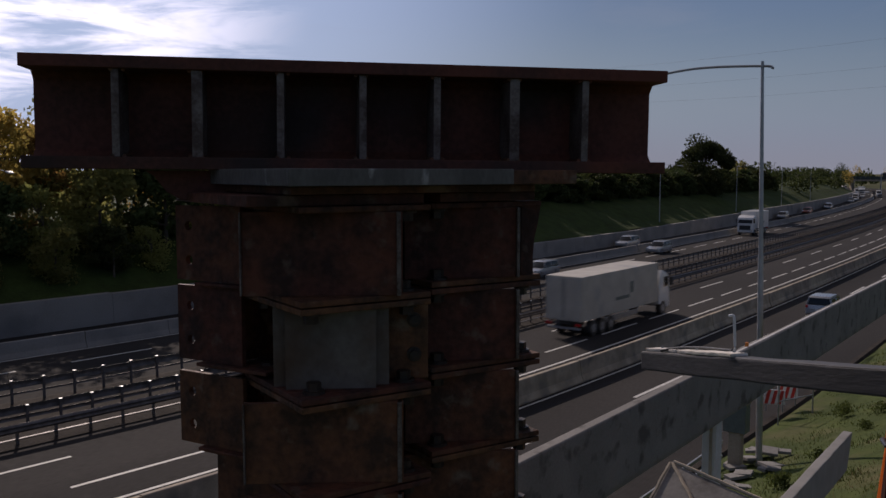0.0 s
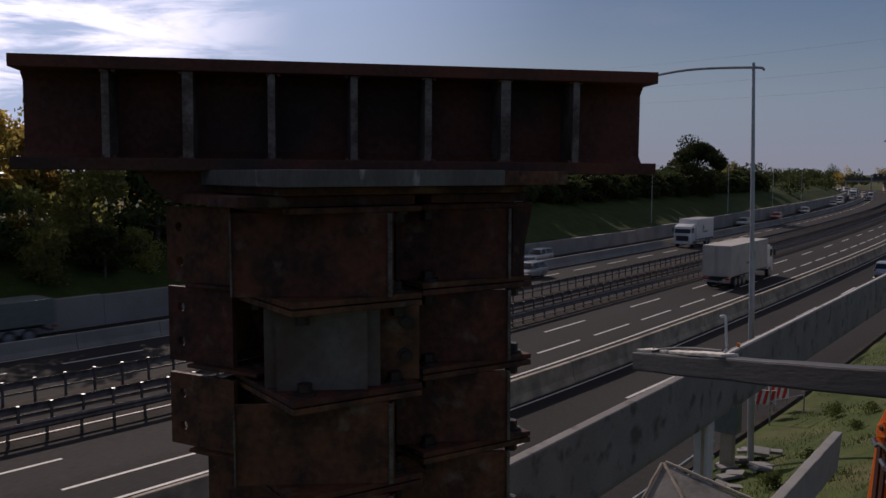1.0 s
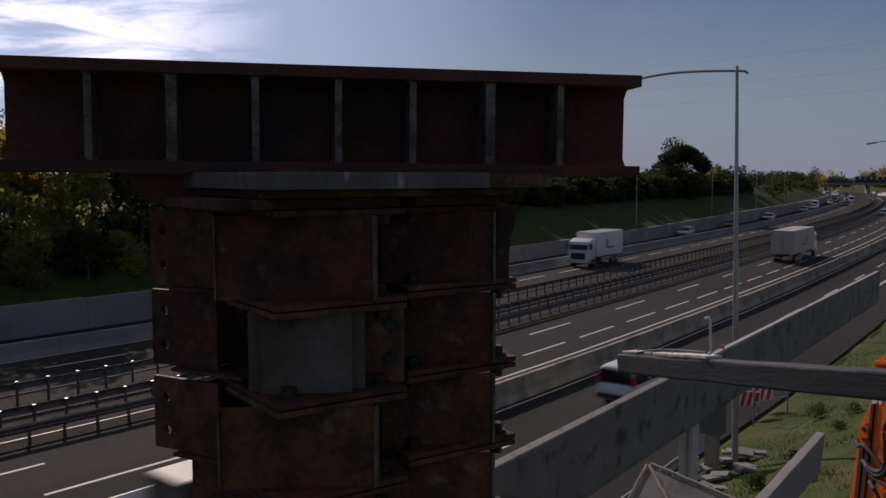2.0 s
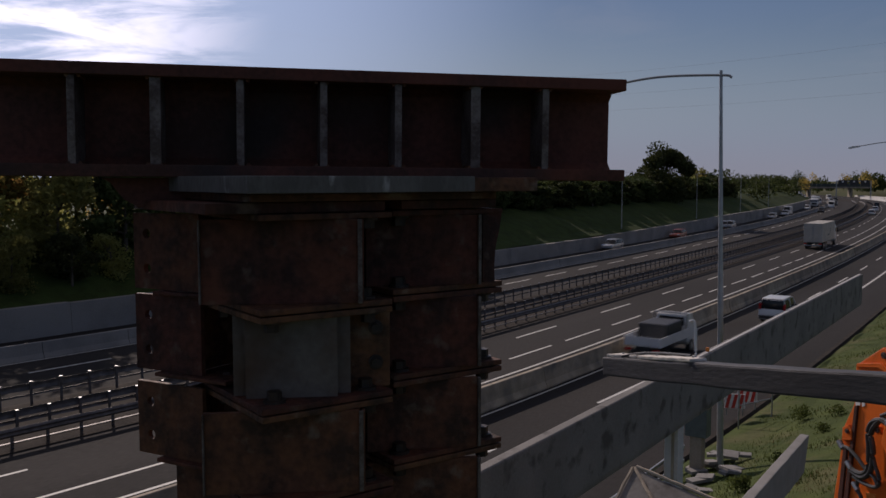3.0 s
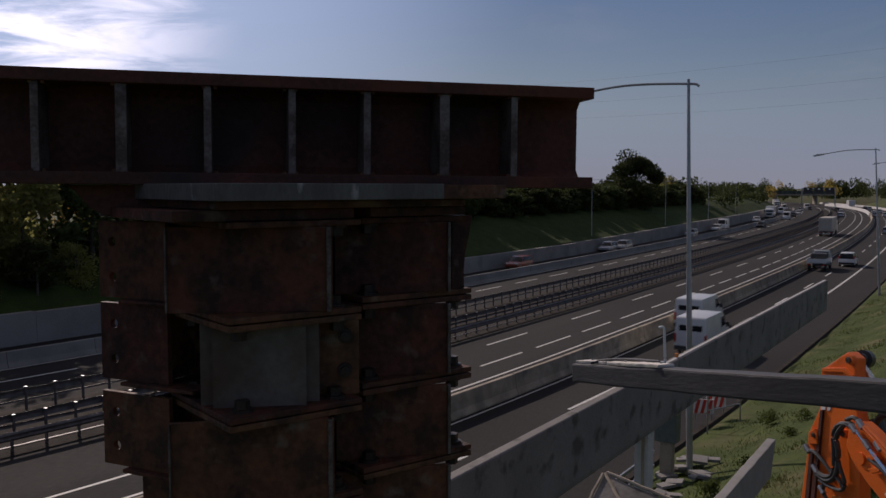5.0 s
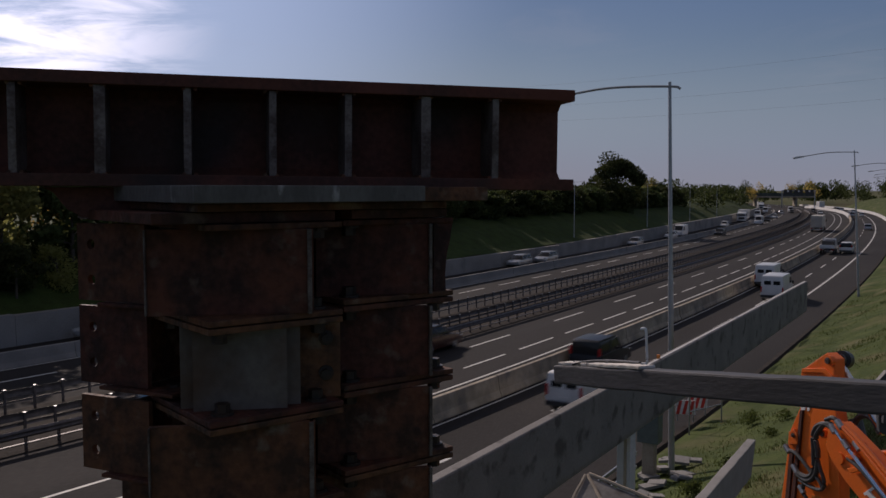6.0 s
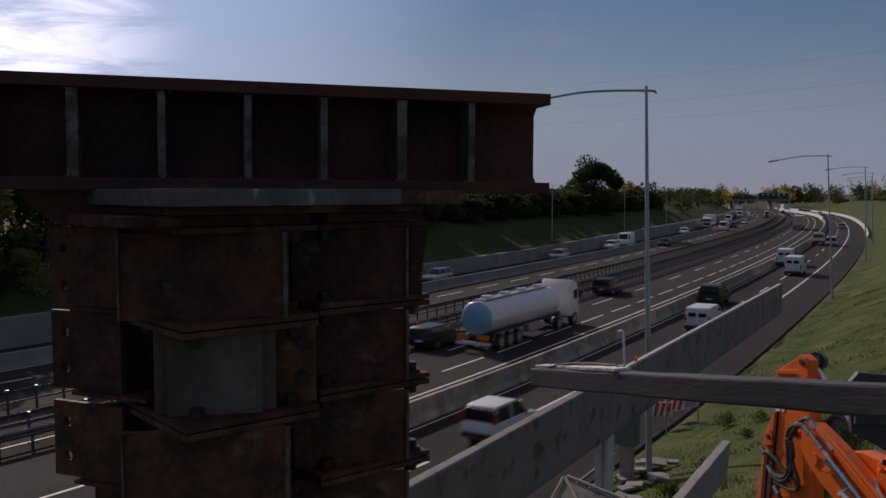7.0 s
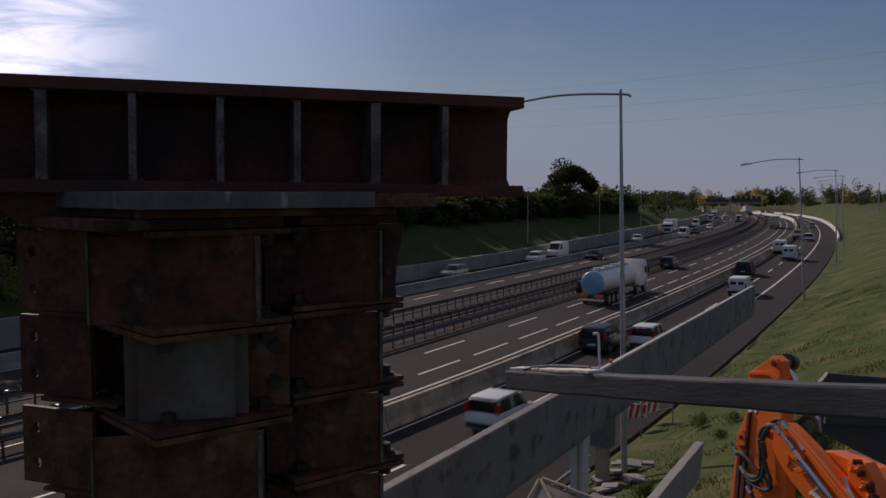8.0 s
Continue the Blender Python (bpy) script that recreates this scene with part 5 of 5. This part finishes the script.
def van(name, label, paint, L=5.4, Wd=2.0, H=2.45):
    root = thing(name, pose(0, -150, 0), label, "van")
    o = [(0.0, 0.35), (0.0, 1.2), (0.06, H - 0.1), (0.16, H), (L * 0.68, H), (L * 0.75, H - 0.15), (L * 0.87, 1.3), (L * 0.98, 1.1), (L, 0.6), (L, 0.32), (0.1, 0.28)]
    part("body", tapered(side(B(), o, Wd, 0.06), 1.2, 0.9), paint, root, "", True)
    for x in (-1, 1):
        part("rear_window", box(B(), (x * Wd * 0.2, 0.02, H * 0.72), (Wd * 0.3, 0.06, H * 0.15), None, 0.02), GLASS, root, "dark rear window")
    part("windscreen", side(B(), [(L * 0.76, H - 0.2), (L * 0.775, H - 0.22), (L * 0.885, 1.32), (L * 0.865, 1.32)], Wd * 0.8), GLASS, root, "dark windscreen")
    for x in (-1, 1):
        part("side_window", side(B(), [(L * 0.62, 1.35), (L * 0.62, H - 0.3), (L * 0.73, H - 0.3), (L * 0.83, 1.35)], 0.03, 0, pose(x * (Wd / 2 - 0.035), 0, 0)), GLASS, root, "dark side window")
        for y in (L * 0.18, L * 0.82):
            wheel(root, x * (Wd / 2 - 0.12), y, 0.34, 0.22)
        part("tail_light", box(B(), (x * (Wd / 2 - 0.07), 0.0, 1.05), (0.12, 0.07, 0.5), None, 0.02), TAIL, root, "red tail light")
        part("mirror", box(B(), (x * (Wd / 2 + 0.1), L * 0.8, 1.45), (0.18, 0.12, 0.28), None, 0.03), BLACK_PLASTIC, root)
        part("headlight", box(B(), (x * (Wd / 2 - 0.25), L - 0.03, 0.85), (0.34, 0.1, 0.24), None, 0.03), LAMP_LENS, root, "clear headlight")
    part("bumper", box(B(), (0, -0.01, 0.45), (Wd - 0.04, 0.12, 0.25), None, 0.03), BLACK_PLASTIC, root)
    part("number_plate", box(B(), (0, -0.035, 0.75), (0.5, 0.02, 0.11)), WHITE_SIGN, root, "pale blank plate")
    return root


def tractor(root, y0, paint, H=3.3):
    """A lorry cab whose rear stands at y0."""
    o = [(y0, 0.75), (y0, H - 0.25), (y0 + 0.5, H + 0.25), (y0 + 1.5, H - 0.1), (y0 + 1.75, 1.9), (y0 + 1.85, 0.5), (y0 + 1.2, 0.45), (y0 + 0.9, 0.75)]
    cab = part("cab", side(B(), o, 2.4, 0.07), paint, root, "", True)
    part("windscreen", side(B(), [(y0 + 1.56, H - 0.4), (y0 + 1.6, H - 0.4), (y0 + 1.79, 1.95), (y0 + 1.75, 1.95)], 2.15), GLASS, cab, "dark windscreen")
    part("grille", box(B(), (0, y0 + 1.83, 1.25), (1.7, 0.06, 0.7), None, 0.02), BLACK_PLASTIC, cab, "dark grille")
    for x in (-1, 1):
        part("door_window", box(B(), (x * 1.195, y0 + 1.1, 2.3), (0.03, 0.75, 0.7), None, 0.01), GLASS, cab, "dark side window")
        part("mirror", box(B(), (x * 1.38, y0 + 1.6, 2.3), (0.2, 0.12, 0.6), None, 0.03), BLACK_PLASTIC, cab)
        part("headlight", box(B(), (x * 0.95, y0 + 1.85, 0.75), (0.4, 0.06, 0.25), None, 0.02), LAMP_LENS, cab, "clear headlight")


def box_truck(name, label, L=9.6, body=TARP, cabp=WHITE_PAINT, H=3.75):
    root = thing(name, pose(0, -150, 0), label, "lorry")
    bl = L - 2.3
    hull = part("box_body", box(B(), (0, bl / 2, (H + 1.05) / 2), (2.5, bl, H - 1.05), None, 0.04), body, root, "pale box body")
    for x in (-0.62, 0.62):
        part("rear_door", box(B(), (x, -0.012, (H + 1.05) / 2), (1.19, 0.03, H - 1.25), None, 0.01), body, hull)
    for x in (-1, 1):
        part("emblem", box(B(), (x * 1.254, bl * 0.62, 2.5), (0.008, 0.5, 0.75), None), GREEN_BOX, hull, "faded grey emblem")
        part("lettering_bar", box(B(), (x * 1.254, bl * 0.5, 1.95), (0.008, 2.0, 0.22), None), GREEN_BOX, hull, "faded grey bar")
        part("door_bar", box(B(), (x * 0.1, -0.04, (H + 1.05) / 2), (0.04, 0.03, H - 1.4)), GALV, hull)
        part("side_guard", box(B(), (x * 1.15, bl * 0.5, 0.75), (0.05, bl * 0.45, 0.35), None, 0.02), GALV, root)
        part("tail_light", box(B(), (x * 1.0, -0.03, 0.85), (0.4, 0.08, 0.16), None, 0.02), TAIL, root, "red tail light")
        for y in (1.6, 2.75, 3.9 if L > 12 else L - 1.3, L - 1.3):
            wheel(root, x * 1.05, y, 0.48, 0.34)
    part("chassis", box(B(), (0, L / 2 - 0.3, 0.9), (0.9, L - 1.2, 0.26), None, 0.02), BLACK_PLASTIC, root)
    part("underrun_bar", box(B(), (0, 0.05, 0.6), (2.3, 0.12, 0.14), None, 0.02), GALV, root)
    tractor(root, L - 1.95, cabp, 2.9)
    return root


def tanker_truck():
    L = 15.0
    root = thing("tanker_lorry", pose(0, -150, 0), "white tanker lorry with a pale blue rounded rear", "lorry")
    bm = rod(B(), (0, 0.5, 2.05), (0, 11.2, 2.05), 1.08, 1.08, 32)
    tank = part("tank", bm, WHITE_PAINT, root, "", True)
    bm = B()
    bmesh.ops.create_uvsphere(bm, u_segments=28, v_segments=14, radius=1.09, matrix=Matrix.Translation((0, 0.52, 2.05)) @ Matrix.Diagonal((1, 0.38, 1, 1)))
    part("rear_dome", bm, BLUE_PAINT, tank, "pale blue domed end", True)
    part("walkway", box(B(), (0, 5.8, 3.16), (0.7, 9.8, 0.08), None, 0.02), GALV, tank)
    for y in (1.8, 4.4, 7.0, 9.6):
        part("manhole", rod(B(), (0, y, 3.15), (0, y, 3.38), 0.38, 0.34, 18), WHITE_PAINT, tank)
    for x in (-1, 1):
        part("hand_rail", rod(B(), (x * 0.4, 1.0, 3.5), (x * 0.4, 10.6, 3.5), 0.02), GALV, tank)
        part("mudguard", box(B(), (x * 1.05, 2.9, 1.12), (0.4, 3.9, 0.08), None, 0.03), BLACK_PLASTIC, root)
        part("side_box", box(B(), (x * 0.95, 6.9, 0.8), (0.5, 2.2, 0.5), None, 0.03), GALV, root)
        part("marker_board", box(B(), (x * 0.72, -0.02, 0.95), (0.85, 0.05, 0.3), None, 0.01), AMBER, root, "orange marker board")
        part("tail_light", box(B(), (x * 1.0, -0.04, 0.68), (0.4, 0.05, 0.14)), TAIL, root, "red tail light")
        for y in (1.6, 2.9, 4.2, 11.0, 13.9):
            wheel(root, x * 1.05, y, 0.5, 0.36)
    part("bumper", box(B(), (0, 0.0, 0.55), (2.4, 0.14, 0.2), None, 0.02), WHITE_PAINT, root)
    part("chassis", box(B(), (0, 7.2, 1.0), (0.9, 13.6, 0.24), None, 0.02), BLACK_PLASTIC, root)
    part("fuel_tank", rod(B(), (-0.95, 11.7, 0.75), (-0.95, 13.0, 0.75), 0.32, 0.32, 16), GALV, root)
    tractor(root, 12.9, WHITE_PAINT, 3.2)
    return root


def flatbed():
    L = 6.0
    root = thing("flatbed_lorry", pose(0, -150, 0), "small flatbed lorry with pale cab and dark load", "lorry")
    bed = part("bed", box(B(), (0, 2.1, 1.0), (2.1, 4.2, 0.14), None, 0.02), WHITE_PAINT, root)
    for x in (-1, 1):
        part("side_board", box(B(), (x * 1.03, 2.1, 1.25), (0.05, 4.2, 0.42), None, 0.01), WHITE_PAINT, bed)
        part("tail_light", box(B(), (x * 0.8, -0.02, 0.75), (0.35, 0.06, 0.14)), TAIL, root, "red tail light")
        for y in (1.1, L - 1.1):
            wheel(root, x * 0.9, y, 0.36, 0.28)
        part("rack_post", rod(B(), (x * 0.98, 4.15, 1.0), (x * 0.98, 4.15, 2.3), 0.04), GALV, bed)
    part("tail_board", box(B(), (0, 0.0, 1.25), (2.1, 0.05, 0.42), None, 0.01), WHITE_PAINT, bed)
    part("load", box(B(), (0, 2.6, 1.55), (1.7, 2.4, 0.9), None, 0.12), BLACK_PLASTIC, bed, "dark covered load")
    part("rack_bar", rod(B(), (-0.98, 4.15, 2.3), (0.98, 4.15, 2.3), 0.04), GALV, bed)
    o = [(4.3, 0.6), (4.3, 2.15), (4.45, 2.25), (5.2, 2.2), (5.75, 1.35), (6.0, 1.1), (6.0, 0.45), (4.6, 0.4)]
    cab = part("cab", tapered(side(B(), o, 1.95, 0.06), 1.3, 0.9), WHITE_PAINT, root, "", True)
    part("rear_window", box(B(), (0, 4.29, 1.8), (1.5, 0.04, 0.5), None, 0.02), GLASS, cab, "dark rear window")
    part("chassis", box(B(), (0, 2.8, 0.75), (0.8, 5.4, 0.2)), BLACK_PLASTIC, root)
    return root


def motions():
    def drive(ob, marks_ts, o, oncoming=0.0):
        """Rows of time and place along the road; oncoming: the vehicle's length where it comes towards us."""
        rows = []
        for k in range(17):
            t = k * 0.5
            i = max(j for j in range(len(marks_ts) - 1) if marks_ts[j][0] <= t or j == 0)
            (t0, s0), (t1, s1) = marks_ts[i], marks_ts[i + 1]
            s = s0 + (s1 - s0) * (t - t0) / (t1 - t0)
            if oncoming:
                s += oncoming
            rows.append((t, Matrix.Translation(rd(s, o, 0.01)) @ pose(0, 0, 0, 0, 0, rd_turn(s) + (180 if oncoming else 0))))
        walk(ob, rows)

    def at(t, s, v):
        return [(0.0, s - v * t), (8.0, s + v * (8.0 - t))]

    # going away
    drive(box_truck("box_lorry", "pale box lorry with faded side markings", 13.2), at(0, 45.7, 29), -25.5)
    drive(car("small_car", "silver hatchback on the slip lane", SILVER), at(0, 62.5, 28.7), -14.9)
    drive(flatbed(), at(3.5, 61, 33.3), -17.6)
    drive(car("off_road_car", "white off-road car with dark glass", WHITE_PAINT, 4.5, 1.85, 1.72, True), at(3.5, 76.5, 28.4), -15.2)
    drive(van("panel_van", "tall white panel van", WHITE_PAINT, 5.2, 1.95, 2.3), at(4.5, 35.6, 30.2), -15.2)
    drive(van("panel_van", "white box-shaped delivery van", WHITE_PAINT, 5.2, 2.0, 2.3), at(4.5, 42.7, 33), -17.9)
    drive(van("small_van", "small white van with grey bumpers", WHITE_PAINT, 4.2, 1.8, 1.85), at(6.5, 48.2, 27.2), -15.1)
    drive(car("off_road_car", "black off-road car with dark windows", BLACK_PAINT, 4.6, 1.9, 1.78, True), at(6.5, 60.7, 34.2), -17.9)
    drive(car("small_car", "white tall hatchback with upright red tail lights", WHITE_PAINT, 3.7, 1.65, 1.6, True), at(7, 29, 25.5), -15.2)
    drive(car("off_road_car", "black estate car close to the barrier", BLACK_PAINT, 4.6, 1.85, 1.68, True), at(8, 52.1, 37.8), -17.7)
    drive(car("small_car", "white tall hatchback with upright red tail lights", WHITE_PAINT, 3.7, 1.65, 1.6, True), at(8, 31.3, 27), -15.2)
    drive(tanker_truck(), at(7, 47.5, 27.6), -25.5)
    drive(car("estate_car", "dark red estate car", DARK_RED, 4.5, 1.8, 1.6, True, BLACK_PAINT), at(6.5, 61.5, 38), -28.7)
    drive(car("saloon_car", "black saloon car behind the tanker", BLACK_PAINT, 4.6, 1.8, 1.45), at(7, 46.1, 36.8), -28.7)
    # coming towards us
    drive(box_truck("box_lorry", "white box lorry coming towards the stack", 9.5, WHITE_PAINT), [(0, 140), (1.5, 101.5), (4.0, 24.8), (8.0, -97)], -42.8, 9.5)
    drive(box_truck("low_lorry", "pale lorry with a low dark load behind the low barrier", 9.0, GREEN_BOX, SILVER, 2.55), at(0.4, 30, -24), -49.9, 9.0)
    oncoming = [("saloon_car", SILVER, -42.6, 1.5, 21, -33), ("saloon_car", SILVER, -49.6, 0, 107, -23), ("saloon_car", SILVER, -42.8, 0, 101, -31),
                ("hatchback", SILVER, -49.8, 3.5, 102, -27), ("hatchback", RED_PAINT, -49.6, 4.5, 107, -26), ("saloon_car", SILVER, -50.2, 4.5, 141, -27),
                ("saloon_car", SILVER, -49.4, 7, 82.5, -25), ("hatchback", SILVER, -49.4, 8, 93, -28), ("hatchback", WHITE_PAINT, -49.6, 8, 122, -27),
                ("saloon_car", BLACK_PAINT, -42.8, 7, 161, -31)]
    for name, paint, o, t, s, v in oncoming:
        colour = {SILVER: "silver", RED_PAINT: "orange-red", WHITE_PAINT: "white", BLACK_PAINT: "black"}[paint]
        drive(car(name, colour + " car driving on the oncoming carriageway", paint, 4.3, 1.78, 1.48), at(t, s, v), o, 4.3)
    drive(van("panel_van", "white van on the oncoming slip road", WHITE_PAINT), at(8, 132, -26), -49.6, 5.4)
    # far traffic round the bend
    rng = random.Random(5)
    paints = [("white", WHITE_PAINT), ("black", BLACK_PAINT), ("silver", SILVER), ("silver", SILVER), ("white", WHITE_PAINT)]
    for i in range(26):
        away = i % 2
        c, p = paints[i % 5]
        o = rng.choice((-15, -18, -25.5, -28.6)) if away else rng.choice((-38.8, -42.8, -49.0, -49.0))
        v = rng.uniform(20, 27) * (1 if away else -1)
        s = rng.uniform(190, 330) if away else 385 + i * 9 + rng.uniform(-5, 5)
        if i % 6 == 2:
            ob = van("panel_van", "distant white van in the traffic", WHITE_PAINT)
        elif i % 9 == 4:
            ob = box_truck("box_lorry", "distant pale lorry in the traffic", 9.6, WHITE_PAINT)
        else:
            ob = car("distant_car", "distant " + c + " car in the traffic", p)
        drive(ob, at(0, s, v), o, 0 if away else 4.3)


motions()
